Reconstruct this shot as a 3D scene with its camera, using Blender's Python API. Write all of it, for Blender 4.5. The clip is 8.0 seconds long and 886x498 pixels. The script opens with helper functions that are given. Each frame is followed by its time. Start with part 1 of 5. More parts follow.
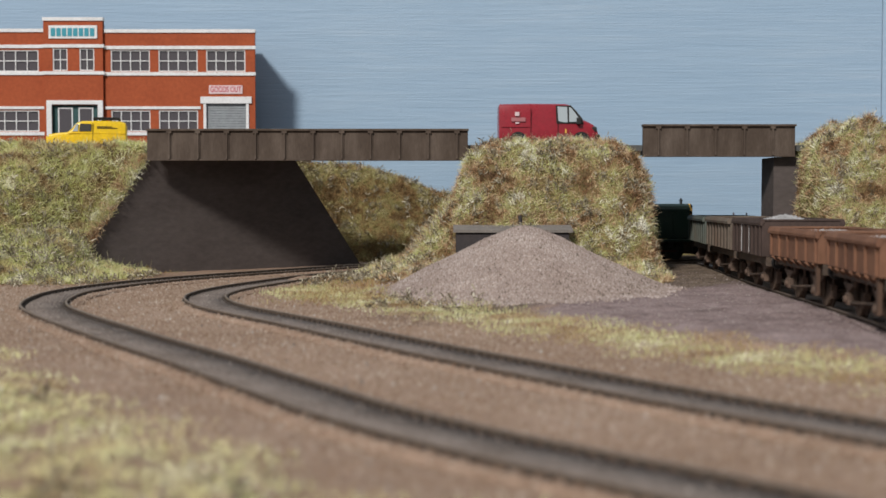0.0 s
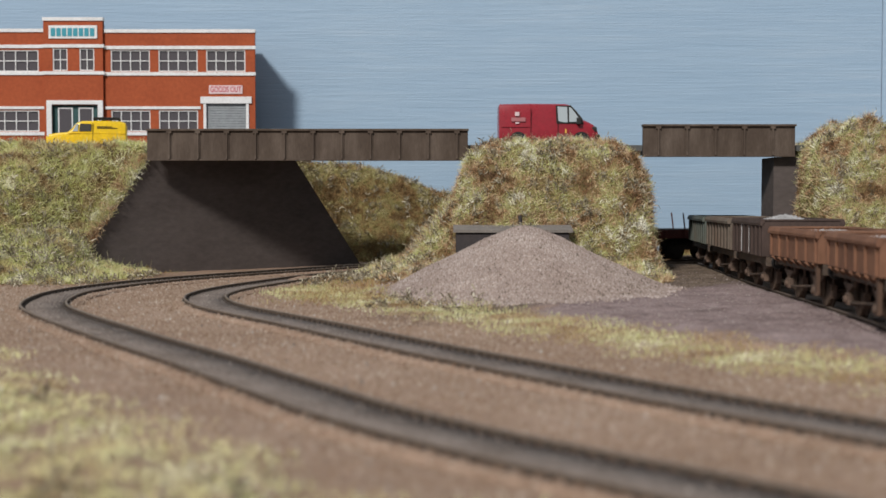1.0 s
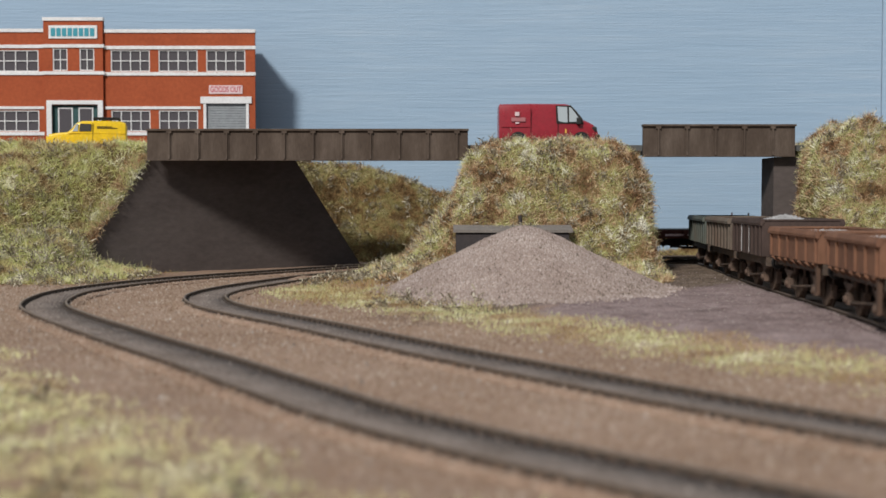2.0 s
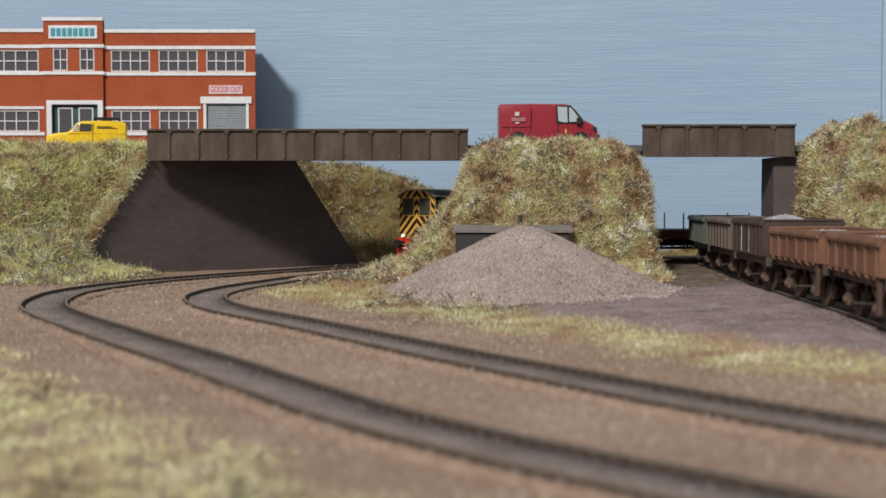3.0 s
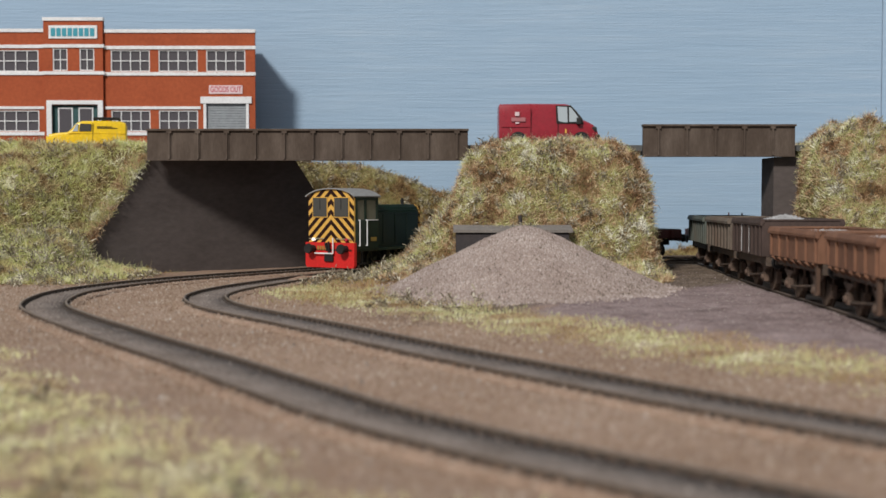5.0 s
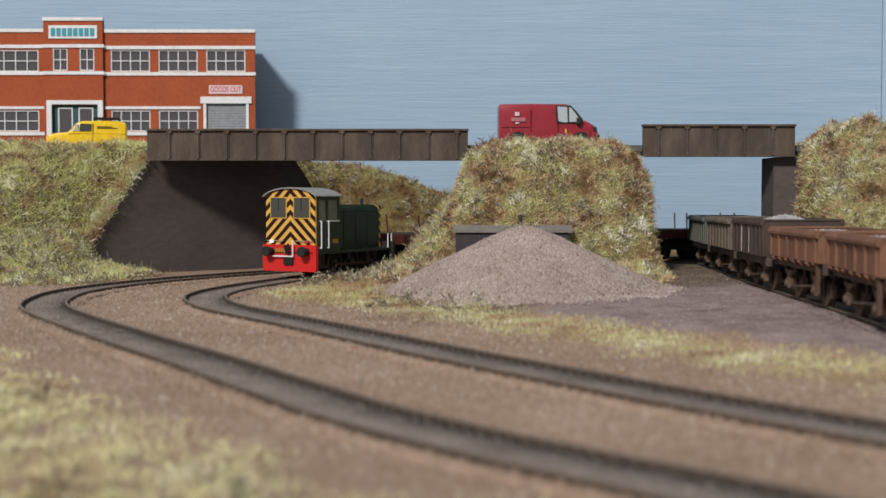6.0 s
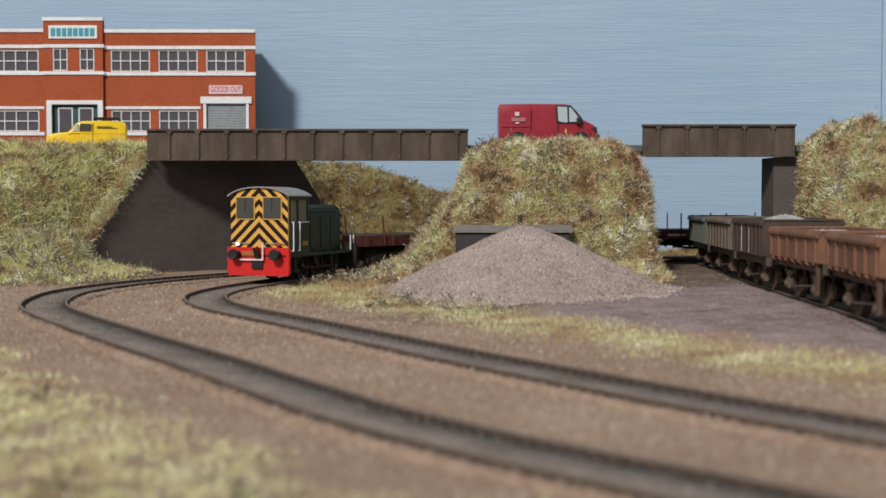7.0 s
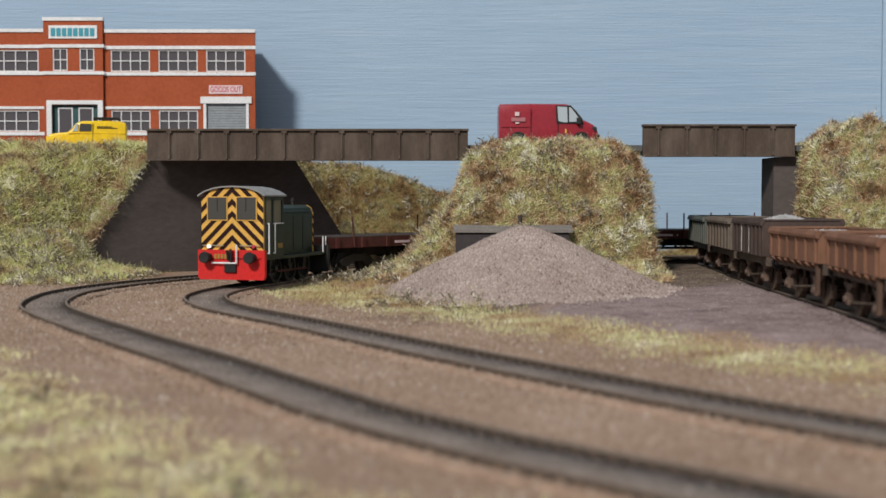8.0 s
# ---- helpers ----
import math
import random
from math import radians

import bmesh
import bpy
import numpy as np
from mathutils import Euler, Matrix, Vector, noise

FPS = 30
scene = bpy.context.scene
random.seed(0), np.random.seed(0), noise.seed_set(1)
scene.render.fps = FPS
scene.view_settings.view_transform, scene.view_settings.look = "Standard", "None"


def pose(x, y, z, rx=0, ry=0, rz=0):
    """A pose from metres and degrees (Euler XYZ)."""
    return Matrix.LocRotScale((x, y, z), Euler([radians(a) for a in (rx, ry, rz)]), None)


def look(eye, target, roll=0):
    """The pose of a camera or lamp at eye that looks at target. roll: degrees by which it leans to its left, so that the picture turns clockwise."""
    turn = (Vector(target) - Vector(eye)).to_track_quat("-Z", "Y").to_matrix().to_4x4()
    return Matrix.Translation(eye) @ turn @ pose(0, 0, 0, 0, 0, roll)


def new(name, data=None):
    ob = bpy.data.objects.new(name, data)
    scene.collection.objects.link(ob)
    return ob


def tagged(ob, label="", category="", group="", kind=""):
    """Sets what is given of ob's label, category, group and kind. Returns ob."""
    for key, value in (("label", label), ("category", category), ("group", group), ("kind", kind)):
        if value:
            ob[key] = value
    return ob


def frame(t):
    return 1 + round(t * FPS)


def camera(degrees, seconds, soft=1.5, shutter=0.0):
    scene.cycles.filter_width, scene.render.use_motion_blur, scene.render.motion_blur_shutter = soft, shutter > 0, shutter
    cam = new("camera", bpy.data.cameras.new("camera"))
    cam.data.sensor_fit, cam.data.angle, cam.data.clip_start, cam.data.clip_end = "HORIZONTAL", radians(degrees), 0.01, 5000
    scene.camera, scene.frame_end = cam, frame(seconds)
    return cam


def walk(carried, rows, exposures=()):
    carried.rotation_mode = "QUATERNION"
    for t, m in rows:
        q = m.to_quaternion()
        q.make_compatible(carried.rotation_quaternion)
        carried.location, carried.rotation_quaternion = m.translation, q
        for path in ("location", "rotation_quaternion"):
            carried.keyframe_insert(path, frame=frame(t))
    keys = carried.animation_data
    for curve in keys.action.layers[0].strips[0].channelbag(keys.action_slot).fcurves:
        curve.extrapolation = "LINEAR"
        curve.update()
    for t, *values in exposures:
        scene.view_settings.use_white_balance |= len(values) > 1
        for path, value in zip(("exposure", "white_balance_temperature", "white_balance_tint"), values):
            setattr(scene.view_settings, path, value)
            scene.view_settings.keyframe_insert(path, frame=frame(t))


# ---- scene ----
import itertools

# A small model railway on a baseboard, built at its true size; lengths below are millimetres times MM.
MM = 0.001
cam = camera(40.06, 8.0)
cam.data.dof.use_dof = True
cam.data.dof.focus_distance = 0.655
cam.data.dof.aperture_fstop = 21.0
EYE = pose(0, 0, 40 * MM, 90 - 2.29, 0, 0)
walk(cam, [(0.0, EYE), (8.0, EYE)])

# ---- light: one room lamp high in front to the left, and the pale room around ----
world = bpy.data.worlds.new("room_light")
world.use_nodes = True
world.node_tree.nodes["Background"].inputs[0].default_value = (0.86, 0.93, 1.0, 1)
world.node_tree.nodes["Background"].inputs[1].default_value = 0.42
scene.world = world
sun = new("room_lamp", bpy.data.lights.new("room_lamp", "SUN"))
sun.data.energy = 2.9
sun.data.angle = radians(7)
sun.data.color = (1.0, 0.965, 0.91)
sun.matrix_world = look((-0.44, -1.0, 0.77), (0, 0, 0))
scene.view_settings.exposure = 0.0


# ---- materials ----
def shade(name, rough=0.6, metal=0.0, spec=0.3):
    m = bpy.data.materials.new(name)
    m.use_nodes = True
    b = m.node_tree.nodes["Principled BSDF"]
    b.inputs["Roughness"].default_value = rough
    b.inputs["Metallic"].default_value = metal
    b.inputs["Specular IOR Level"].default_value = spec
    return m, m.node_tree.nodes, m.node_tree.links, b


def ramp(nodes, stops):
    r = nodes.new("ShaderNodeValToRGB")
    e = r.color_ramp.elements
    while len(e) < len(stops):
        e.new(0.5)
    for el, (p, c) in zip(e, stops):
        el.position, el.color = p, (*c, 1)
    return r


def coords(nodes, links, scale=(1, 1, 1)):
    g = nodes.new("ShaderNodeTexCoord")
    mp = nodes.new("ShaderNodeMapping")
    mp.inputs["Scale"].default_value = scale
    links.new(g.outputs["Object"], mp.inputs["Vector"])
    return mp.outputs["Vector"]


def tex(nodes, links, vec, scale, detail=4, rough=0.6):
    n = nodes.new("ShaderNodeTexNoise")
    n.inputs["Scale"].default_value = scale
    n.inputs["Detail"].default_value = detail
    n.inputs["Roughness"].default_value = rough
    if vec is not None:
        links.new(vec, n.inputs["Vector"])
    return n.outputs["Fac"]


def mixed(nodes, links, fac, a, b, mode="MIX"):
    m = nodes.new("ShaderNodeMix")
    m.data_type, m.blend_type = "RGBA", mode
    for socket, v in ((m.inputs[0], fac), (m.inputs[6], a), (m.inputs[7], b)):
        if isinstance(v, (int, float)):
            socket.default_value = v
        elif isinstance(v, tuple):
            socket.default_value = (*v, 1)
        else:
            links.new(v, socket)
    return m.outputs[2]


def math_node(nodes, links, op, a, b=0.0, c=0.0):
    m = nodes.new("ShaderNodeMath")
    m.operation = op
    for socket, v in zip(m.inputs, (a, b, c)):
        if isinstance(v, (int, float)):
            socket.default_value = v
        else:
            links.new(v, socket)
    return m.outputs[0]


def relief(nodes, links, b, height, strength=0.3, dist=0.0004):
    bp = nodes.new("ShaderNodeBump")
    bp.inputs["Strength"].default_value = strength
    bp.inputs["Distance"].default_value = dist
    links.new(height, bp.inputs["Height"])
    links.new(bp.outputs[0], b.inputs["Normal"])


def painted(name, col, dirt=(0.06, 0.05, 0.04), amount=0.35, rough=0.5, metal=0.0, scale=120, spec=0.3, stretch=(1, 1, 1), bump=0.15):
    """Paint or plastic with soft grime in patches and a fine grain."""
    m, n, l, b = shade(name, rough, metal, spec)
    v = coords(n, l, stretch)
    big, fine = tex(n, l, v, scale, 5), tex(n, l, v, scale * 9, 3)
    r = ramp(n, [(0.42, (0, 0, 0)), (0.72, (1, 1, 1))])
    l.new(big, r.inputs[0])
    f = math_node(n, l, "MULTIPLY", r.outputs[0], amount)
    c = mixed(n, l, f, tuple(col), tuple(dirt))
    r2 = ramp(n, [(0.3, (0.86, 0.86, 0.86)), (0.7, (1.1, 1.1, 1.1))])
    l.new(fine, r2.inputs[0])
    c = mixed(n, l, 1.0, c, r2.outputs[0], "MULTIPLY")
    l.new(c, b.inputs["Base Color"])
    rr = math_node(n, l, "MULTIPLY_ADD", big, 0.3, rough - 0.15)
    l.new(rr, b.inputs["Roughness"])
    if bump:
        relief(n, l, b, fine, bump, 0.0002)
    return m


def fibre_mat(name, palette, patch=28, own=0.36, drift=2.2):
    """Static-grass fibres: colour by fibre and by patch."""
    m, n, l, b = shade(name, 0.65, 0, 0.25)
    geo = n.new("ShaderNodeNewGeometry")
    v = coords(n, l)
    p = tex(n, l, v, patch, 5, 0.65)
    mix = math_node(n, l, "MULTIPLY_ADD", geo.outputs["Random Per Island"], own, math_node(n, l, "MULTIPLY_ADD", p, drift, 0.5 - own / 2 - drift / 2))
    r = ramp(n, palette)
    l.new(mix, r.inputs[0])
    l.new(r.outputs[0], b.inputs["Base Color"])
    b.inputs["Transmission Weight"].default_value = 0.0
    b.inputs["Subsurface Weight"].default_value = 0.0
    return m


BANK_PALETTE = [(0.0, (0.160, 0.090, 0.050)), (0.2, (0.376, 0.207, 0.101)), (0.34, (0.593, 0.403, 0.239)), (0.47, (0.775, 0.627, 0.441)),
                (0.60, (0.536, 0.504, 0.214)), (0.74, (0.433, 0.459, 0.164)), (0.87, (0.775, 0.728, 0.441)), (1.0, (0.950, 0.920, 0.800))]
SCRUB_PALETTE = [(0.0, (0.10, 0.06, 0.03)), (0.25, (0.24, 0.135, 0.058)), (0.45, (0.40, 0.25, 0.11)), (0.6, (0.46, 0.36, 0.17)), (0.8, (0.36, 0.34, 0.12)), (1.0, (0.62, 0.54, 0.32))]
VERGE_PALETTE = [(0.0, (0.34, 0.23, 0.10)), (0.13, (0.58, 0.46, 0.25)), (0.34, (0.78, 0.70, 0.42)), (0.62, (0.70, 0.69, 0.34)), (1.0, (0.95, 0.92, 0.68))]
M_fibre = fibre_mat("bank_grass", BANK_PALETTE, 58, 0.42, 3.6)
M_pale_grass = fibre_mat("pale_bank_grass", [(0.0, (0.30, 0.19, 0.09)), (0.14, (0.50, 0.36, 0.18)), (0.30, (0.76, 0.66, 0.40)), (0.5, (0.68, 0.67, 0.30)), (0.66, (0.56, 0.59, 0.22)), (0.82, (0.86, 0.83, 0.52)), (1.0, (0.98, 0.95, 0.78))], 50, 0.42, 3.2)
M_scrub = fibre_mat("scrub_grass", SCRUB_PALETTE, 58, 0.42, 3.2)
M_strip = fibre_mat("strip_grass", [(0.0, (0.30, 0.20, 0.10)), (0.2, (0.46, 0.34, 0.19)), (0.42, (0.58, 0.50, 0.28)), (0.64, (0.52, 0.53, 0.25)), (0.85, (0.70, 0.68, 0.40)), (1.0, (0.86, 0.82, 0.60))], 40, 0.45, 3.6)
M_verge = fibre_mat("verge_grass", VERGE_PALETTE, 30, 0.45, 3.0)
M_twig = fibre_mat("dry_weed", [(0.0, (0.10, 0.08, 0.055)), (0.35, (0.21, 0.175, 0.12)), (0.65, (0.38, 0.33, 0.235)), (0.97, (0.74, 0.69, 0.57))], 130, 0.7, 1.2)


def earth_mat():
    m, n, l, b = shade("bank_earth", 0.95, 0, 0.1)
    v = coords(n, l)
    r = ramp(n, [(0.3, (0.10, 0.065, 0.035)), (0.5, (0.20, 0.15, 0.07)), (0.7, (0.27, 0.23, 0.10))])
    l.new(tex(n, l, v, 70, 6), r.inputs[0])
    l.new(r.outputs[0], b.inputs["Base Color"])
    relief(n, l, b, tex(n, l, v, 500, 5), 0.8, 0.001)
    return m


def ground_mat():
    """Tan ballast sand with a mauve-brown yard and dirt patches."""
    m, n, l, b = shade("layout_ground", 0.95, 0, 0.15)
    v = coords(n, l)
    big, mid, fine, grit = tex(n, l, v, 12, 5), tex(n, l, v, 60, 5), tex(n, l, v, 420, 4), tex(n, l, v, 1300, 2)
    r = ramp(n, [(0.3, (0.285, 0.190, 0.134)), (0.55, (0.405, 0.282, 0.210)), (0.75, (0.495, 0.366, 0.288))])
    l.new(big, r.inputs[0])
    r2 = ramp(n, [(0.34, (0.50, 0.44, 0.40)), (0.46, (0.88, 0.86, 0.85)), (0.56, (1.0, 1.0, 1.0)), (0.66, (1.22, 1.22, 1.24))])
    l.new(math_node(n, l, "MULTIPLY_ADD", fine, 0.6, math_node(n, l, "MULTIPLY", grit, 0.4)), r2.inputs[0])
    sand = mixed(n, l, 1.0, r.outputs[0], r2.outputs[0], "MULTIPLY")
    yr = ramp(n, [(0.3, (0.19, 0.140, 0.133)), (0.5, (0.285, 0.213, 0.204)), (0.72, (0.36, 0.278, 0.268))])
    l.new(mid, yr.inputs[0])
    yard = mixed(n, l, 0.5, yr.outputs[0], r2.outputs[0], "MULTIPLY")
    vo = n.new("ShaderNodeTexVoronoi")
    vo.feature = "DISTANCE_TO_EDGE"
    vo.inputs["Scale"].default_value = 34
    wv = n.new("ShaderNodeMix")
    wv.data_type = "VECTOR"
    wn = n.new("ShaderNodeTexNoise")
    wn.inputs["Scale"].default_value = 45
    l.new(v, wn.inputs["Vector"])
    wv.inputs[0].default_value = 0.03
    l.new(v, wv.inputs[4])
    l.new(wn.outputs["Color"], wv.inputs[5])
    l.new(wv.outputs[1], vo.inputs["Vector"])
    ck = ramp(n, [(0.0, (0.55, 0.5, 0.5)), (0.022, (1, 1, 1))])
    l.new(vo.outputs["Distance"], ck.inputs[0])
    yard = mixed(n, l, 0.7, yard, ck.outputs[0], "MULTIPLY")
    dr = ramp(n, [(0.3, (0.075, 0.053, 0.04)), (0.7, (0.21, 0.155, 0.118))])
    l.new(fine, dr.inputs[0])
    sep = n.new("ShaderNodeSeparateXYZ")
    l.new(v, sep.inputs[0])
    wob = math_node(n, l, "MULTIPLY_ADD", mid, 0.05, -0.025)
    # the yard lies right of a line that runs away to the left, up to the siding
    edge = math_node(n, l, "ADD", math_node(n, l, "MULTIPLY_ADD", sep.outputs[0], 0.85, math_node(n, l, "MULTIPLY_ADD", sep.outputs[1], 0.53, -0.262)), wob)
    mask = n.new("ShaderNodeMapRange")
    mask.inputs[1].default_value, mask.inputs[2].default_value = 0.0, 0.012
    l.new(edge, mask.inputs[0])
    wide = n.new("ShaderNodeMapRange")
    wide.inputs[1].default_value, wide.inputs[2].default_value = 0.020, 0.045
    l.new(math_node(n, l, "ADD", sep.outputs[0], wob), wide.inputs[0])
    col = mixed(n, l, math_node(n, l, "MULTIPLY", mask.outputs[0], wide.outputs[0]), sand, yard)
    far = n.new("ShaderNodeMapRange")
    far.inputs[1].default_value, far.inputs[2].default_value = -0.008, 0.02
    slant = math_node(n, l, "MULTIPLY_ADD", sep.outputs[0], -1.12, math_node(n, l, "ADD", sep.outputs[1], -0.421))
    l.new(math_node(n, l, "MULTIPLY_ADD", wob, 1.3, slant), far.inputs[0])
    right = n.new("ShaderNodeMapRange")
    right.inputs[1].default_value, right.inputs[2].default_value = -0.03, 0.0
    l.new(math_node(n, l, "ADD", sep.outputs[0], wob), right.inputs[0])
    col = mixed(n, l, math_node(n, l, "MULTIPLY", far.outputs[0], right.outputs[0]), col, dr.outputs[0])
    l.new(col, b.inputs["Base Color"])
    ridges = tex(n, l, coords(n, l, (0.7, 1.4, 1)), 150, 4, 0.7)
    h = math_node(n, l, "MULTIPLY_ADD", ridges, 2.6, math_node(n, l, "MULTIPLY_ADD", grit, 0.5, fine))
    relief(n, l, b, h, 0.8, 0.0008)
    return m


def sky_board_mat():
    """Blue emulsion on board, with long horizontal brush strokes."""
    m, n, l, b = shade("sky_paint", 0.55, 0, 0.35)
    v = coords(n, l, (1, 1, 1))
    w = coords(n, l, (1.6, 1, 24))
    big = tex(n, l, v, 3.0, 3)
    stroke = tex(n, l, w, 5.5, 6, 0.7)
    fine = tex(n, l, coords(n, l, (2.4, 1, 110)), 7, 4, 0.7)
    r = ramp(n, [(0.35, (0.285, 0.40, 0.53)), (0.5, (0.31, 0.425, 0.555)), (0.68, (0.345, 0.455, 0.575))])
    l.new(math_node(n, l, "MULTIPLY_ADD", stroke, 0.6, math_node(n, l, "MULTIPLY", big, 0.4)), r.inputs[0])
    thin = ramp(n, [(0.50, (0, 0, 0)), (0.70, (1, 1, 1))])
    l.new(tex(n, l, coords(n, l, (2.2, 1, 30)), 3.2, 6, 0.75), thin.inputs[0])
    wash = ramp(n, [(0.42, (0, 0, 0)), (0.62, (1, 1, 1))])
    l.new(big, wash.inputs[0])
    pale = math_node(n, l, "MULTIPLY", math_node(n, l, "MULTIPLY", thin.outputs[0], wash.outputs[0]), 0.5)
    l.new(mixed(n, l, pale, r.outputs[0], (0.50, 0.58, 0.66)), b.inputs["Base Color"])
    relief(n, l, b, math_node(n, l, "ADD", stroke, fine), 0.5, 0.0009)
    return m


M_earth, M_ground, M_sky = earth_mat(), ground_mat(), sky_board_mat()
M_railtop = painted("worn_rail", (0.25, 0.195, 0.155), (0.12, 0.085, 0.062), 0.5, 0.55, 0.3, 200)
M_rail = painted("rusty_rail", (0.095, 0.066, 0.049), (0.17, 0.11, 0.078), 0.4, 0.7, 0, 150)
M_trackbed = painted("grey_trackbed", (0.245, 0.200, 0.175), (0.12, 0.092, 0.075), 0.8, 0.9, 0, 70, 0.15, bump=0.5)
M_sleeper = painted("sleeper", (0.070, 0.055, 0.046), (0.03, 0.025, 0.022), 0.5, 0.85, 0, 150)
M_girder = painted("grimy_girder", (0.078, 0.056, 0.043), (0.165, 0.128, 0.104), 0.6, 0.75, 0, 70, 0.2, (1.6, 1, 0.5))
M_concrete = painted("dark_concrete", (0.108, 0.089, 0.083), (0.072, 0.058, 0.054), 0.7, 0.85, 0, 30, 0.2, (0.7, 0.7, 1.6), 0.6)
M_road = painted("road", (0.11, 0.11, 0.11), (0.07, 0.065, 0.06), 0.5, 0.9, 0, 60)
M_red_brick = painted("orange_red_brickwork", (0.375, 0.088, 0.036), (0.29, 0.066, 0.03), 0.6, 0.75, 0, 45, 0.15)
M_white = painted("white_trim", (0.76, 0.755, 0.76), (0.58, 0.56, 0.55), 0.5, 0.6, 0, 80)
M_windowglass, _, _, _b = shade("dark_window", 0.12, 0, 0.5)
_b.inputs["Base Color"].default_value = (0.085, 0.075, 0.082, 1)
M_shutter = painted("grey_shutter", (0.30, 0.32, 0.34), (0.22, 0.23, 0.24), 0.5, 0.5, 0, 60)
M_teal = painted("teal_paint", (0.05, 0.30, 0.38), (0.1, 0.3, 0.36), 0.2, 0.6)
M_doorgreen = painted("dark_green_door", (0.03, 0.085, 0.085), (0.02, 0.05, 0.05), 0.4, 0.5)
M_signpink = painted("sign_board", (0.72, 0.55, 0.56), (0.6, 0.4, 0.42), 0.3, 0.6)
M_signred = painted("sign_red", (0.50, 0.03, 0.06), (0.4, 0.05, 0.06), 0.2, 0.6)
M_yellow = painted("yellow_car_paint", (0.86, 0.56, 0.012), (0.70, 0.42, 0.01), 0.25, 0.28, 0, 60, 0.5, bump=0)
M_vanred = painted("red_van_paint", (0.29, 0.010, 0.022), (0.21, 0.008, 0.018), 0.3, 0.3, 0, 60, 0.5, bump=0)
M_black = painted("black", (0.018, 0.017, 0.017), (0.04, 0.035, 0.03), 0.4, 0.55)
M_glass, _, _, _b = shade("tinted_glass", 0.18, 0, 0.5)
_b.inputs["Base Color"].default_value = (0.062, 0.058, 0.050, 1)
M_paleglass, _, _, _b = shade("pale_glass", 0.1, 0, 0.5)
_b.inputs["Base Color"].default_value = (0.42, 0.47, 0.50, 1)
M_chrome = painted("chrome", (0.45, 0.45, 0.45), (0.3, 0.3, 0.3), 0.2, 0.5, 0.6)
M_green = painted("loco_green", (0.009, 0.025, 0.017), (0.03, 0.032, 0.022), 0.4, 0.42, 0, 80, 0.4)
M_warnyellow = painted("warning_yellow", (0.70, 0.40, 0.085), (0.45, 0.22, 0.04), 0.3, 0.5, 0, 90)
M_warnblack = painted("warning_black", (0.022, 0.007, 0.006), (0.04, 0.02, 0.015), 0.3, 0.6, 0, 120, 0.15)
M_beamred = painted("buffer_beam_red", (0.60, 0.022, 0.020), (0.40, 0.02, 0.016), 0.35, 0.45, 0, 100)
M_roofgrey = painted("cab_roof_grey", (0.27, 0.265, 0.26), (0.2, 0.19, 0.18), 0.4, 0.6, 0, 70)
M_cream = painted("cab_inside", (0.36, 0.32, 0.22), (0.25, 0.2, 0.14), 0.3, 0.7)
M_flatred = painted("weathered_red_brown", (0.095, 0.026, 0.021), (0.04, 0.022, 0.018), 0.6, 0.7, 0, 60)
M_underframe = painted("brown_black_underframe", (0.075, 0.055, 0.043), (0.18, 0.118, 0.082), 0.65, 0.8, 0, 120)
M_axlebox = painted("rusty_axlebox", (0.150, 0.098, 0.072), (0.055, 0.042, 0.036), 0.8, 0.85, 0, 220)
# flat-wagon underframe black, with the shade on the train darkened into its colour
M_shadeblack = painted("shade_black_underframe", (0.030, 0.025, 0.022), (0.060, 0.046, 0.038), 0.5, 0.85, 0, 120)
M_deck = painted("plank_deck", (0.065, 0.050, 0.043), (0.035, 0.028, 0.024), 0.6, 0.85, 0, 60)
M_orange = painted("rusty_orange_wagon", (0.235, 0.118, 0.072), (0.125, 0.062, 0.042), 0.75, 0.75, 0, 70, 0.2, (1, 1, 0.5))
M_mineral = painted("grey_brown_wagon", (0.165, 0.135, 0.108), (0.11, 0.062, 0.042), 0.65, 0.8, 0, 60, 0.2, (1, 1, 0.5))
M_brownwagon = painted("dark_brown_wagon", (0.082, 0.056, 0.048), (0.05, 0.036, 0.031), 0.65, 0.8, 0, 60, 0.2, (1, 1, 0.4))
M_greenpatch = painted("faded_green_wagon", (0.108, 0.124, 0.108), (0.12, 0.085, 0.06), 0.6, 0.8, 0, 60, 0.2, (1, 1, 0.5))
M_legrust = painted("leg_rust", (0.13, 0.075, 0.05), (0.07, 0.045, 0.033), 0.6, 0.8, 0, 90)
M_ballast = fibre_mat("pale_stone_load", [(0.0, (0.25, 0.24, 0.235)), (0.5, (0.45, 0.44, 0.44)), (1.0, (0.68, 0.67, 0.68))], 90)
M_heapstone = fibre_mat("gravel_grain", [(0.0, (0.17, 0.12, 0.10)), (0.3, (0.36, 0.275, 0.24)), (0.7, (0.47, 0.375, 0.335)), (1.0, (0.70, 0.61, 0.57))], 45, 0.75, 0.9)
M_sandstone = fibre_mat("sand_grain", [(0.0, (0.22, 0.13, 0.08)), (0.4, (0.32, 0.22, 0.152)), (0.7, (0.39, 0.285, 0.22)), (1.0, (0.54, 0.44, 0.36))], 45, 0.9, 0.6)
M_dirt = fibre_mat("dark_grit", [(0.0, (0.06, 0.045, 0.035)), (0.5, (0.15, 0.11, 0.08)), (1.0, (0.30, 0.24, 0.19))], 60)
M_hut = painted("hut_black", (0.045, 0.038, 0.040), (0.09, 0.075, 0.07), 0.4, 0.8, 0, 90)
M_hutroof = painted("hut_roof_felt", (0.22, 0.195, 0.175), (0.13, 0.11, 0.10), 0.5, 0.85, 0, 80)
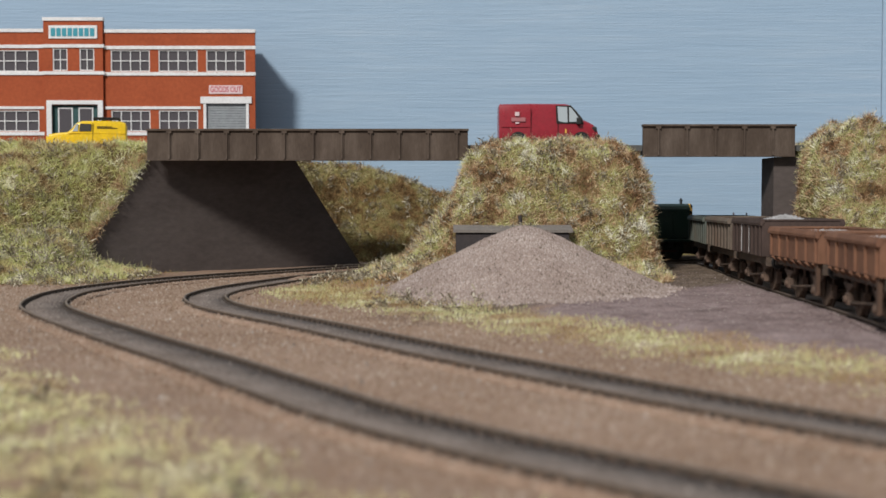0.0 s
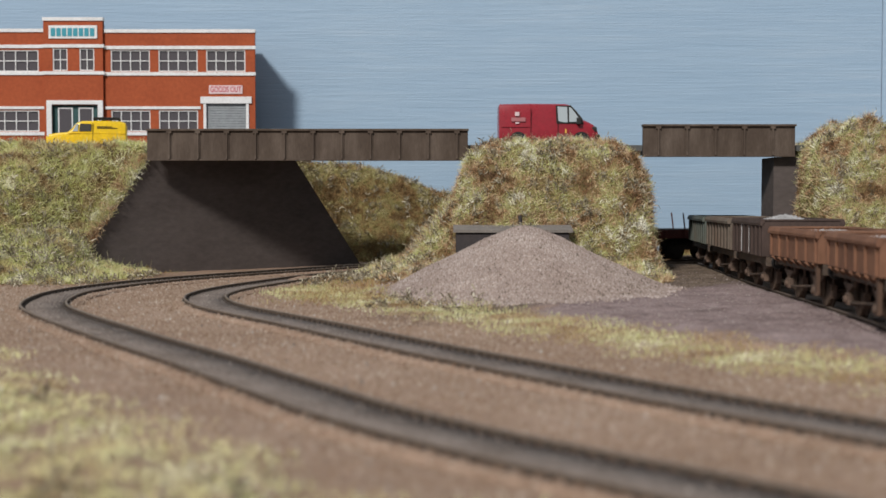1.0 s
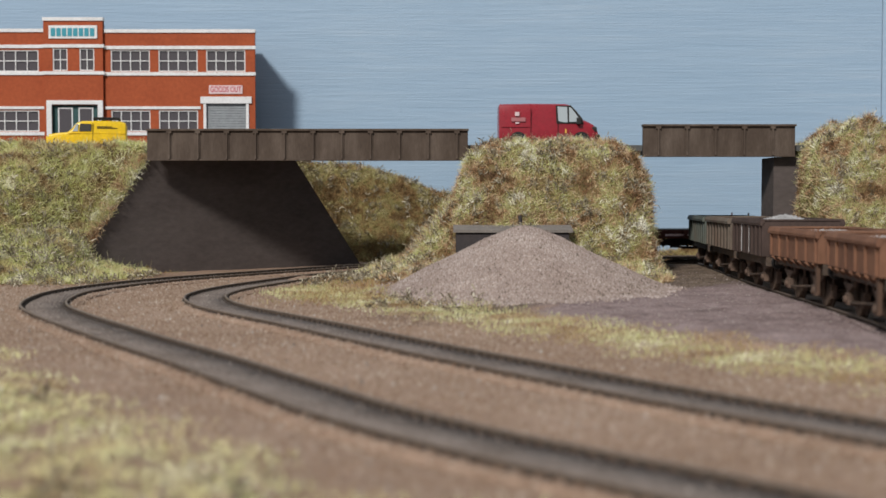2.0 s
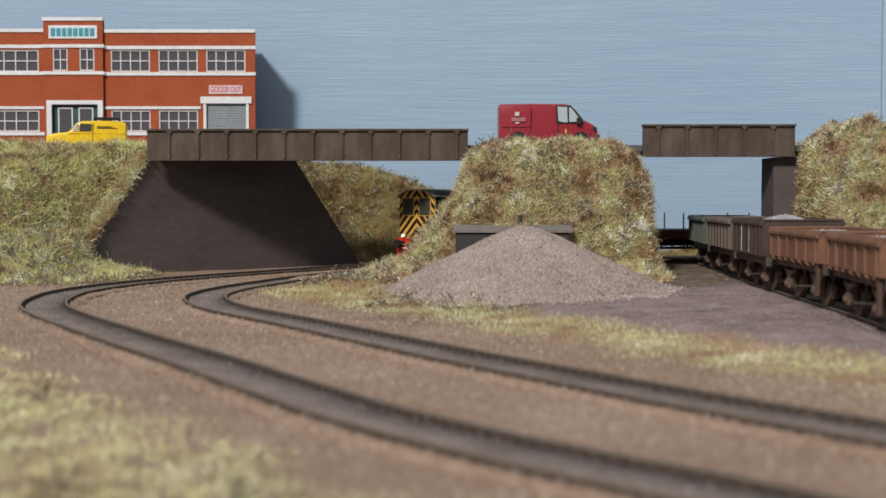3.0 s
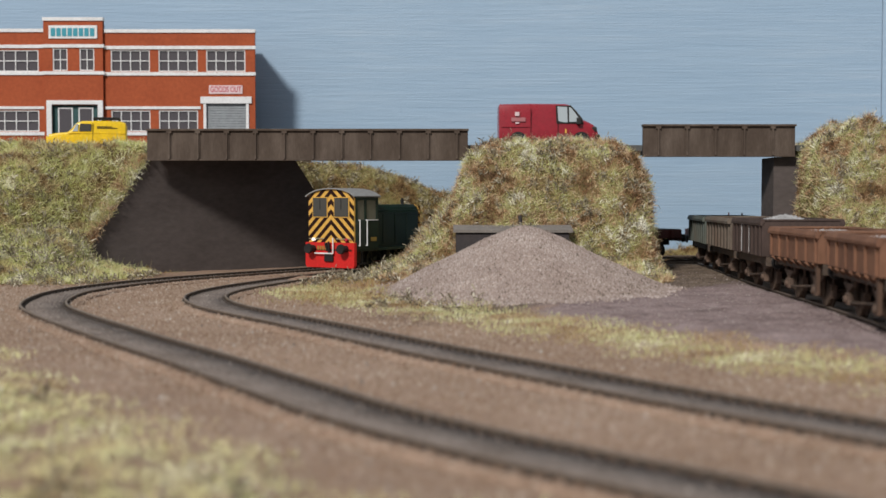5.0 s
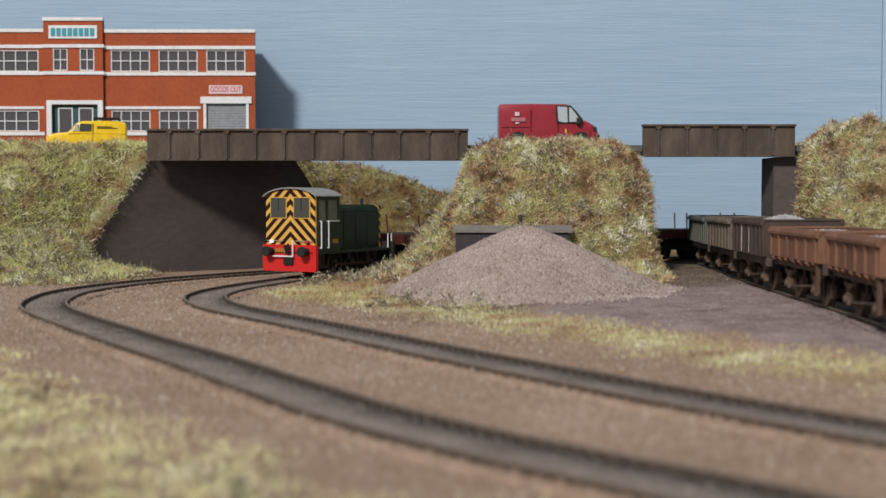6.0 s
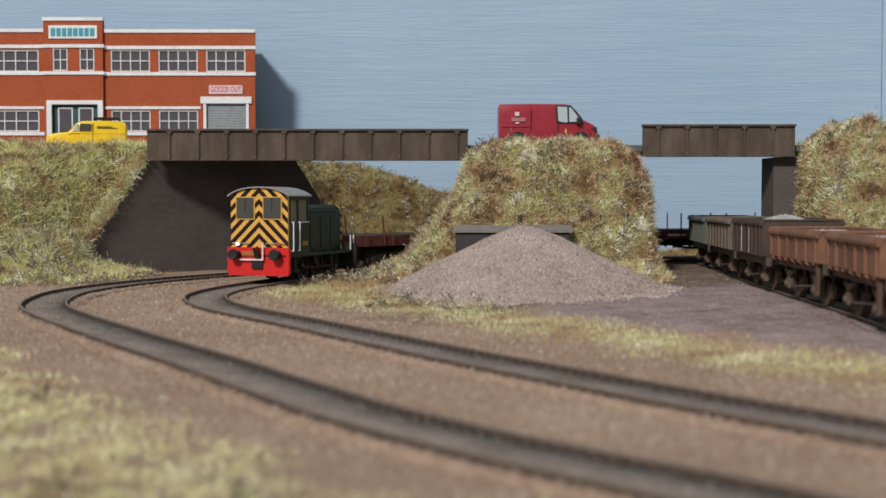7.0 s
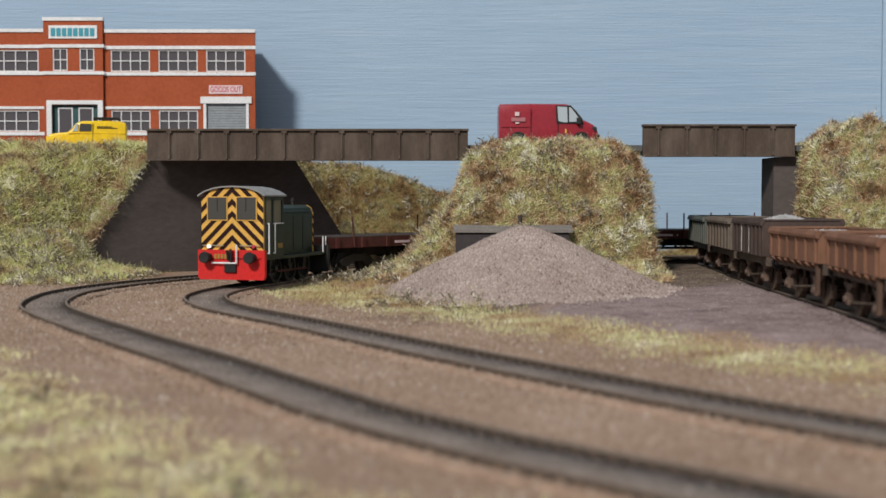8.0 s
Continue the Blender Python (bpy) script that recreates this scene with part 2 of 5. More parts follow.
M_windowpale, _, _, _b = shade("cab_glass", 0.12, 0, 0.5)
_b.inputs["Base Color"].default_value = (0.16, 0.15, 0.115, 1)
M_brassy = painted("dull_brass", (0.34, 0.22, 0.05), (0.1, 0.08, 0.04), 0.3, 0.5)
M_wheelgrey = painted("dark_wheel", (0.035, 0.04, 0.036), (0.06, 0.05, 0.04), 0.4, 0.5, 0.3)
M_lampwhite, _, _, _b = shade("lit_lamp", 0.3)
_b.inputs["Emission Color"].default_value = (1.0, 0.93, 0.8, 1)
_b.inputs["Emission Strength"].default_value = 1.1


# ---- mesh helpers ----
def part(name, bm, material, parent=None, label="", at=None):
    """One mesh object, its bmesh given in millimetres."""
    bmesh.ops.scale(bm, vec=(MM, MM, MM), verts=bm.verts)
    me = bpy.data.meshes.new(name)
    bm.to_mesh(me)
    bm.free()
    for mt in (material if isinstance(material, (list, tuple)) else [material]):
        me.materials.append(mt)
    ob = new(name, me)
    if parent is not None:
        ob.parent = parent
    if at is not None:
        ob.matrix_basis = at
    if label:
        ob["label"] = label
    return ob


def place(x, y, z, rx=0, ry=0, rz=0):
    return pose(x * MM, y * MM, z * MM, rx, ry, rz)


def thing(name, m, label, category, group="", kind=""):
    ob = new(name)
    ob.empty_display_size = 0.005
    ob.matrix_basis = m
    return tagged(ob, label, category, group, kind)


def box(bm, x0, x1, y0, y1, z0, z1, bevel=0.0, mat=0):
    vs = [bm.verts.new(p) for p in ((x0, y0, z0), (x1, y0, z0), (x1, y1, z0), (x0, y1, z0), (x0, y0, z1), (x1, y0, z1), (x1, y1, z1), (x0, y1, z1))]
    fs = [bm.faces.new([vs[i] for i in q]) for q in ((3, 2, 1, 0), (4, 5, 6, 7), (0, 1, 5, 4), (1, 2, 6, 5), (2, 3, 7, 6), (3, 0, 4, 7))]
    for f in fs:
        f.material_index = mat
    if bevel:
        es = list({e for f in fs for e in f.edges})
        bmesh.ops.bevel(bm, geom=es, offset=bevel, segments=2, profile=0.6, affect="EDGES", clamp_overlap=True)
    return vs


def prism(bm, pts, axis, a, b, mat=0):
    """A polygon of 2D points pushed along an axis from a to b."""
    def mk(p, c):
        return {"x": (c, p[0], p[1]), "y": (p[0], c, p[1]), "z": (p[0], p[1], c)}[axis]
    va, vb = [bm.verts.new(mk(p, a)) for p in pts], [bm.verts.new(mk(p, b)) for p in pts]
    n = len(pts)
    fs = [bm.faces.new(va), bm.faces.new(vb[::-1])]
    fs += [bm.faces.new((va[i], vb[i], vb[(i + 1) % n], va[(i + 1) % n])) for i in range(n)]
    for f in fs:
        f.material_index = mat
    bmesh.ops.recalc_face_normals(bm, faces=fs)
    return fs


def rod(bm, p, q, r, seg=8, r2=None):
    p, q = Vector(p), Vector(q)
    d = q - p
    m = Matrix.Translation((p + q) / 2) @ d.to_track_quat("Z", "Y").to_matrix().to_4x4()
    return bmesh.ops.create_cone(bm, cap_ends=True, segments=seg, radius1=r, radius2=r if r2 is None else r2, depth=d.length, matrix=m)["verts"]


def solid(fn, *a, **k):
    bm = bmesh.new()
    fn(bm, *a, **k)
    return bm


def cube(name, x0, x1, y0, y1, z0, z1, mat, parent, bevel=0.0, label=""):
    return part(name, solid(box, x0, x1, y0, y1, z0, z1, bevel), mat, parent, label)


def raw(name, verts, faces, mat, label="", category="", kind="stuff", parent=None, group=""):
    """A mesh straight from arrays in millimetres."""
    me = bpy.data.meshes.new(name)
    me.vertices.add(len(verts))
    me.vertices.foreach_set("co", (np.asarray(verts, dtype=np.float32) * MM).ravel())
    faces = np.asarray(faces, dtype=np.int32)
    k = faces.shape[1]
    me.loops.add(faces.size)
    me.loops.foreach_set("vertex_index", faces.ravel())
    me.polygons.add(len(faces))
    me.polygons.foreach_set("loop_start", np.arange(0, faces.size, k, dtype=np.int32))
    me.update(calc_edges=True)
    me.validate()
    me.materials.append(mat)
    ob = new(name, me)
    ob.parent = parent
    return tagged(ob, label, category, group, kind)


def smoothstep(a, b, x):
    t = np.clip((x - a) / (b - a), 0, 1)
    return t * t * (3 - 2 * t)


def lumps(x, y, scale, seed=0):
    """Smooth noise over arrays, from a few turned sine waves."""
    r = np.random.RandomState(seed)
    out = np.zeros(np.broadcast(x, y).shape)
    for k in range(9):
        a, ph, f = r.uniform(0, 6.28), r.uniform(0, 6.28), r.uniform(0.5, 2.2) / scale
        out = out + np.sin((np.cos(a) * x + np.sin(a) * y) * f * 6.28 + ph) / (0.6 + f * scale)
    return out / 4.0


# ---- paths of the track centre lines, from the front edge of the board round to the back ----
def spline(pts, step=2.0):
    p = np.array(pts, float)
    p = np.vstack([2 * p[0] - p[1], p, 2 * p[-1] - p[-2]])
    out = []
    for i in range(1, len(p) - 2):
        t = np.linspace(0, 1, 24, endpoint=False)[:, None]
        a, b, c, d = p[i - 1], p[i], p[i + 1], p[i + 2]
        out.append(0.5 * (2 * b + (c - a) * t + (2 * a - 5 * b + 4 * c - d) * t ** 2 + (3 * b - a - 3 * c + d) * t ** 3))
    q = np.vstack(out + [p[-2:-1]])
    for _ in range(40):
        q[1:-1] = 0.25 * q[:-2] + 0.5 * q[1:-1] + 0.25 * q[2:]
    s = np.concatenate([[0], np.cumsum(np.linalg.norm(np.diff(q, axis=0), axis=1))])
    u = np.arange(0, s[-1], step)
    return np.stack([np.interp(u, s, q[:, 0]), np.interp(u, s, q[:, 1])], 1)


INNER = spline([(134, 128), (104, 175), (78.2, 210), (56.4, 239), (37.6, 266), (14, 302), (-3.1, 329), (-26.3, 368), (-47, 402.7), (-71.5, 441), (-85, 464.5),
                (-95, 489.5), (-100.5, 513), (-101, 535), (-98.5, 556), (-93.5, 577), (-86, 601), (-73.1, 639), (-55.1, 674), (-23.1, 722), (2.2, 752.6),
                (31, 779), (62, 800), (97, 817), (135, 828), (180, 834), (235, 838), (300, 840), (420, 842), (650, 842)])
OUTER = spline([(125, 52), (98, 90), (70, 128), (42.5, 163.5), (11, 197), (-15.6, 231), (-28.3, 252), (-42.8, 276), (-61.3, 308), (-85.3, 346), (-112.3, 390.5),
                (-130, 420), (-148.3, 454), (-157.5, 478), (-163, 504), (-166, 533), (-163, 562), (-154, 594), (-138, 630), (-115, 666), (-88, 704),
                (-55, 750), (-15, 795), (40, 833), (95, 857), (150, 872), (230, 881), (650, 886)])
SIDING = spline([(141, 330), (149.5, 387), (153, 434), (158.5, 581), (166, 690), (171, 748), (173, 782)])


def normals(path):
    t = np.gradient(path, axis=0)
    t /= np.linalg.norm(t, axis=1)[:, None]
    return t, np.stack([t[:, 1], -t[:, 0]], 1)


def sweep(path, section, name, mat, parent):
    """A closed section (side, height) carried along a path."""
    t, n = normals(path)
    k, m = len(section), len(path)
    v = np.zeros((m, k, 3))
    for j, (a, z) in enumerate(section):
        v[:, j, :2], v[:, j, 2] = path + n * a, z
    idx = np.arange(m * k).reshape(m, k)
    a, b = idx[:-1], idx[1:]
    f = np.stack([a, np.roll(a, -1, 1), np.roll(b, -1, 1), b], -1).reshape(-1, 4)
    return raw(name, v.reshape(-1, 3), f, mat, kind="structure", parent=parent)


def track(name, path, label, bed=True):
    root = thing(name, Matrix(), label, "railway track", kind="structure")
    for side in (-8.5, 8.5):
        for a, b, z0, z1, nm, mt in ((-0.45, 0.45, -0.45, 0.0, "rail_head", M_railtop), (-0.22, 0.22, -2.1, -0.45, "rail_web", M_rail), (-1.0, 1.0, -2.5, -2.1, "rail_foot", M_rail)):
            sweep(path, [(side + a, z0), (side + a, z1), (side + b, z1), (side + b, z0)], nm, mt, root)
    if bed:
        t, n = normals(path)
        V, F = [], []
        for i in range(0, len(path), 2):
            for sd, (a, bb) in itertools.product((-1, 1), ((6.7, 8.3), (8.7, 9.7))):
                o, u, v = path[i], t[i] * 0.6, n[i] * sd
                for low in (True, False):
                    for s1, s2 in ((-1, a), (1, a), (1, bb), (-1, bb)):
                        V.append((*(o + u * s1 + v * s2), -2.2 if low else (-0.85 if abs(s2 - 8.5) < 0.5 else -1.2)))
                k = len(V) - 8
                F += [(k + 4, k + 5, k + 6, k + 7), (k, k + 1, k + 5, k + 4), (k + 1, k + 2, k + 6, k + 5), (k + 2, k + 3, k + 7, k + 6), (k + 3, k, k + 4, k + 7)]
        tagged(raw("rail_chairs", np.array(V), F, M_sleeper, parent=root), kind="stuff")
        sweep(path, [(-8.2, -2.9), (-8.2, -1.4), (8.2, -1.4), (8.2, -2.9)], "trackbed", M_trackbed, root)
        for sd in (-1, 1):
            edge = [(sd * 8.9, -2.6), (sd * 8.9, -1.25), (sd * 10.6, -1.4), (sd * 15, -2.75)]
            sweep(path, edge[::sd], "ballast_shoulder", M_ground, root)
    return root


# ---- ground ----
def ground_height(x, y):
    z = -2.5 + 0.35 * lumps(x, y, 60, 3) + 0.22 * lumps(x, y, 14, 4)
    front = 1 - smoothstep(62, 108, 0.80 * x + 0.60 * y + 20 * lumps(x, y, 70, 61))
    z = z + front * 3.4 * np.clip(lumps(x, y, 17, 62) + 0.25, 0, 1)
    d = 0.85 * x + 0.53 * y
    yard = smoothstep(250, 285, d) * (1 - smoothstep(0, 14, y - 690 - 0.5 * x)) * (1 - smoothstep(-12, -8, x - np.interp(y, [330, 434, 581, 748], [141, 153, 158.5, 171])))
    return z + yard * (1.9 + 0.22 * lumps(x, y, 9, 8))


def grid_mesh(name, x0, x1, y0, y1, step, fn, mat, label, category, kind="structure"):
    xs, ys = np.arange(x0, x1 + step, step), np.arange(y0, y1 + step, step)
    X, Y = np.meshgrid(xs, ys)
    V = np.stack([X, Y, fn(X, Y)], -1).reshape(-1, 3)
    idx = np.arange(len(xs) * len(ys)).reshape(len(ys), len(xs))
    F = np.stack([idx[:-1, :-1], idx[:-1, 1:], idx[1:, 1:], idx[1:, :-1]], -1).reshape(-1, 4)
    ob = raw(name, V, F, mat, label, category, kind)
    ob.data.polygons.foreach_set("use_smooth", np.ones(len(F), dtype=bool))
    return ob


grid_mesh("ground", -760, 760, -300, 925, 5, ground_height, M_ground, "sandy tan ballast and mauve-brown yard of the model layout", "ground")

# sky board: a flat panel with a joint and a second panel
root = thing("backdrop", place(0, 908, 0), "light blue painted sky board with brush strokes", "backdrop", kind="structure")
cube("sky_panel", -760, 326, 0, 6, -4, 520, M_sky, root)
part("sky_panel", solid(box, 0, 430, 0, 6, -4, 520), M_sky, root, at=place(326.5, 0, 0, rz=-14))



def yard_height(x, y):
    d = 0.85 * x + 0.53 * y
    inside = smoothstep(258, 288, d) * (1 - smoothstep(-12, 12, y - 430 - 1.12 * x + 14 * lumps(x, y, 45, 95))) * (x < np.interp(y, [330, 434, 581, 748], [141, 153, 158.5, 171]) - 14)
    rough = 0.50 * np.abs(lumps(x * 0.75, y, 7, 97)) + 0.34 * np.abs(lumps(x, y * 1.2, 3.6, 98)) + 0.5 * lumps(x, y, 24, 99)
    return np.where(inside > 0.02, ground_height(x, y) + 0.1 + inside * (0.35 + rough), -7)


grid_mesh("yard", 15, 160, 285, 640, 1.25, yard_height, M_ground, "rough mauve-brown plastered yard beside the siding", "yard")
track("inner_track", INNER, "curved model railway track with dark rusty rails")
track("outer_track", OUTER, "curved model railway track with dark rusty rails")
track("siding_track", SIDING, "straight dirty siding track under the wagons")


# ---- grass banks ----
def tufts(x, y, seed):
    """Coarse clumping of the grass."""
    return 3.4 * lumps(x, y, 20, seed) + 4.6 * np.abs(lumps(x, y, 10, seed + 1)) + 2.4 * np.abs(lumps(x, y, 5.5, seed + 2)) - 1.9


def left_bank(x, y):
    back = 72 * smoothstep(-256, -198, x)
    back = back + 24 * smoothstep(-206, -182, x)
    rise = np.clip((y - 610 - back + 6 * lumps(x, y, 90, 11) * (1 - smoothstep(-230, -200, x))) / (94 - 0.90 * back), 0, 1)
    rise = 0.35 * rise + 0.65 * rise * rise * (3 - 2 * rise)
    cut = 1 - smoothstep(-177, -170, x)
    foot = np.interp(x + 4 * lumps(x, y, 25, 15), [-240, -208, -200, -193, -182, -162], [30, 25, 17, 9, 3.5, 0]) * smoothstep(604, 682, y + 6 * lumps(x, y, 40, 14)) ** 0.8
    z = np.maximum(74.5 * rise * cut, foot)
    return -3.5 + z + tufts(x, y, 13) * np.clip(z / 14, 0, 1)


def mound(x, y):
    left = np.interp(x - 0.06 * (y - 660) + 4 * lumps(x, y, 35, 21), [-52, -22, 3, 14, 26], [0, 0.15, 0.6, 0.9, 1.0])
    right = np.interp(x + 3 * lumps(x, y, 30, 22) + 5 * (1 - smoothstep(630, 680, y)), [94.5, 108, 114.5, 120.5], [1.0, 0.93, 0.7, 0.0])
    front = smoothstep(620, 694, y + 6 * lumps(x, y, 60, 23)) ** 0.85
    back = 1 - smoothstep(-2, 8, (y - 702) - 0.42 * np.clip(x - 10, 0, 200))
    low = 9 * smoothstep(-62, -2, x) * smoothstep(560, 640, y) * (1 - smoothstep(100, 130, x)) * (1 - smoothstep(-10, 12, (y - 662) - 0.8 * (x + 20)))
    z = np.maximum(75.5 * left * right * front * back, low)
    return -3.5 + z + tufts(x, y, 24) * np.clip(z / 14, 0, 1)


def right_bank(x, y):
    left = smoothstep(200, 207, x + 2 * lumps(x, y, 40, 31))
    front = smoothstep(588, 680, y + 6 * lumps(x, y, 60, 33))
    back = 1 - smoothstep(742, 760, y)
    top = np.interp(x, [200, 215, 227, 238, 250, 330], [72, 73, 83, 86.5, 82, 76]) + 2.5 * lumps(x, y, 35, 36)
    z = top * left * front * back
    return -3.5 + z + tufts(x, y, 34) * np.clip(z / 14, 0, 1)


def far_bank(x, y):
    top = np.interp(x, [-330, -120, -60, -33, -17, 6, 30, 70], [70, 70, 66, 59, 51, 44, 24, 0])
    z = top * smoothstep(838, 892, y + 5 * lumps(x, y, 60, 43))
    return -3.5 + z + tufts(x, y, 44) * np.clip(z / 14, 0, 1)


def far_scrub(x, y):
    bush = 22 * np.exp(-((x - 216) / 22) ** 2)
    z = (5 + bush + 2 * lumps(x, y, 40, 47)) * smoothstep(888, 902, y) * smoothstep(60, 100, x)
    return -3.5 + z + 0.5 * tufts(x, y, 48) * np.clip(z / 6, 0, 1)


def fibres(name, fn, x0, x1, y0, y1, count, mat, label, length=(1.8, 5.6), width=0.34, keep=None, droop=0.85, seed=1, grow=0.55):
    """Short grass fibres, one thin triangle each, standing off a surface."""
    r = np.random.RandomState(seed)
    x, y = r.uniform(x0, x1, count), r.uniform(y0, y1, count)
    e = 0.6
    z = fn(x, y)
    gx, gy = (fn(x + e, y) - fn(x - e, y)) / (2 * e), (fn(x, y + e) - fn(x, y - e)) / (2 * e)
    area = np.sqrt(1 + gx ** 2 + gy ** 2)
    ok = (z > ground_height(x, y) + 0.1) if keep is None else keep(x, y, r)
    ok &= r.uniform(0, 3.2, count) < area + 0.6
    if fn is left_bank:
        # none where the bank runs on behind the abutment
        ok &= ~((y > 668 + 0.883 * (x + 209)) & (z < 1.67 * (x + 209) - 5))
    x, y, z, gx, gy = x[ok], y[ok], z[ok], gx[ok], gy[ok]
    n = np.stack([-gx, -gy, np.ones_like(gx)], 1)
    n /= np.linalg.norm(n, axis=1)[:, None]
    m = len(x)
    d = n * grow + np.array([0, 0, 0.35]) + r.normal(0, droop, (m, 3)) + np.array([0, 0, -0.15])
    d /= np.linalg.norm(d, axis=1)[:, None]
    L = r.uniform(*length, m)[:, None]
    side = np.cross(d, r.normal(0, 1, (m, 3)))
    side /= np.linalg.norm(side, axis=1)[:, None]
    base = np.stack([x, y, z], 1) - n * 0.3
    w = width * r.uniform(0.6, 1.5, m)[:, None]
    V = np.stack([base - side * w / 2, base + side * w / 2, base + d * L], 1).reshape(-1, 3)
    return raw(name, V, np.arange(3 * m).reshape(-1, 3), mat, label, "grass")


def weeds(name, fn, x0, x1, y0, y1, count, mat, label, keep=None, seed=5, size=(2.0, 4.6)):
    """Brittle little weed clumps: a few crooked twigs from one foot."""
    r = np.random.RandomState(seed)
    V, F = [], []
    x, y = r.uniform(x0, x1, count), r.uniform(y0, y1, count)
    ok = (fn(x, y) > ground_height(x, y) + 1.0) if keep is None else keep(x, y, r)
    for px, py in zip(x[ok], y[ok]):
        foot = np.array([px, py - 1.2, float(fn(np.array(px), np.array(py))) + 1.4])
        big = r.uniform(*size)
        lean = np.array([r.normal(0, 0.4), -0.5, 0.5])
        for _ in range(r.randint(6, 12)):
            p = foot + r.normal(0, 0.7, 3)
            d = lean + r.normal(0, 0.6, 3)
            d /= np.linalg.norm(d)
            for _k in range(2):
                q = p + d * big * r.uniform(0.3, 0.6)
                w = np.cross(d, r.normal(0, 1, 3))
                w = w / np.linalg.norm(w) * r.uniform(0.14, 0.34)
                i = len(V)
                V += [p - w, p + w, q + w * 0.8, q - w * 0.8]
                F.append((i, i + 1, i + 2, i + 3))
                p, d = q, d + r.normal(0, 0.7, 3)
                d /= np.linalg.norm(d)
    return raw(name, np.array(V), F, mat, label, "weeds")


BANKS = (("left", left_bank, (-330, -150, 590, 775), 430000, 650, "grassy bank of mixed green and straw static grass"),
         ("middle", mound, (-75, 150, 540, 800), 460000, 1700, "steep grassy mound between the two bridge spans"),
         ("right", right_bank, (192, 330, 570, 765), 320000, 900, "tall bushy grass bank beside the bridge pier"),
         ("far", far_bank, (-130, 80, 815, 907), 220000, 700, "brownish grass bank in front of the sky board"),
         ("scrub", far_scrub, (70, 330, 880, 907), 40000, 60, "low scrub along the foot of the sky board"))
for i, (nm, fn, (bx0, bx1, by0, by1), cnt, wcnt, text) in enumerate(BANKS):
    grid_mesh("grass_bank", bx0, bx1, by0, by1, 2.5, fn, M_earth, text, "bank")
    grass = {"far": M_scrub, "scrub": M_scrub, "left": M_pale_grass}.get(nm, M_fibre)
    fibres("static_grass", fn, bx0, bx1, by0, by1, cnt, grass, "matted green and straw grass fibres", seed=20 + i)
    fibres("long_grass", fn, bx0, bx1, by0, by1, cnt // 55, grass, "stray long pale grass stems", (5.0, 9.5), 0.26, seed=90 + i, droop=0.6)
    weeds("weeds", fn, bx0, bx1 - (38 if nm == "left" else 0), by0, by1, wcnt, M_twig, "small pale dry weed clumps on the bank", seed=40 + i, size=(2.6, 6.2))

weeds("weeds", left_bank, -236, -186, 612, 684, 150, M_twig, "scrubby dry weeds at the foot of the bank", seed=57, size=(3.0, 6.5))


# grass on flat ground: the verge between track and yard, the front corner, the foot of the left bank
def verge_keep(x, y, r):
    d = 0.85 * x + 0.53 * y
    band = smoothstep(212, 240, d + 9 * lumps(x, y, 50, 51)) * (1 - smoothstep(256, 276, d + 8 * lumps(x, y, 40, 52)))
    return (r.uniform(0, 1, len(x)) < band * (0.55 + 0.45 * np.clip(lumps(x, y, 25, 53) + 0.5, 0, 1))) & (y < 600)


def corner_keep(x, y, r):
    d = 0.80 * x + 0.60 * y
    m = 1 - smoothstep(70, 104, d + 20 * lumps(x, y, 70, 61))
    return r.uniform(0, 1, len(x)) < m


def foot_keep(x, y, r):
    m = smoothstep(585, 640, y + 16 * lumps(x, y, 50, 71)) * (1 - smoothstep(-185, -150, x + 10 * lumps(x, y, 30, 72)))
    return r.uniform(0, 1, len(x)) < m * 0.8


fibres("verge_grass", ground_height, -90, 160, 180, 610, 640000, M_strip, "low yellow-green grass between track and yard", (0.9, 2.7), 0.3, verge_keep, 0.9, 81)
fibres("corner_grass", ground_height, -220, 60, 60, 420, 520000, M_verge, "low yellow-green grass at the front of the board", (1.0, 2.6), 0.3, corner_keep, 0.6, 82)
def scrub_keep(x, y, r):
    m = smoothstep(470, 540, y + 18 * lumps(x, y, 40, 73)) * smoothstep(-80, -55, x + 8 * lumps(x, y, 30, 74)) * (1 - smoothstep(-12, 6, x)) * (1 - smoothstep(0, 14, y - 628 - 0.9 * (x + 60)))
    return r.uniform(0, 1, len(x)) < m * 0.75


fibres("foot_scrub", ground_height, -90, 10, 450, 680, 90000, M_scrub, "thin brown scrub beside the gravel heap", (1.2, 3.4), 0.28, scrub_keep, 0.8, 84)
fibres("foot_grass", ground_height, -330, -120, 560, 720, 70000, M_scrub, "thin brown grass at the foot of the bank", (1.2, 3.2), 0.28, foot_keep, 0.6, 83)


# ---- bridge ----
def girder(name, x0, x1, z0, z1, y, ribs, label):
    g = thing(name, place(x0, y, z0), label, "bridge girder", "bridge girders")
    w, h = x1 - x0, z1 - z0
    cube("web_plate", 0, w, 0, 3, 0, h - 1.2, M_girder, g, 0.15)
    cube("top_flange", -0.4, w + 0.4, -1.6, 4.2, h - 1.2, h, M_girder, g, 0.2, "paler top flange plate")
    cube("bottom_flange", 0, w, -1.1, 0, 0, 1.0, M_girder, g, 0.15)
    for rx in ribs:
        bm = bmesh.new()
        prism(bm, [(-1.9, 0.9), (0, 1.0), (0, h - 1.2), (-1.5, h - 1.2), (-1.3, 3)], "x", rx - 0.5, rx + 0.5)
        box(bm, rx - 1.3, rx + 1.3, -0.45, -0.02, 1.0, h - 1.2)
        box(bm, rx - 1.5, rx + 1.5, -1.5, -0.02, h - 2.6, h - 1.2)
        part("stiffener", bm, M_girder, g)
    return g


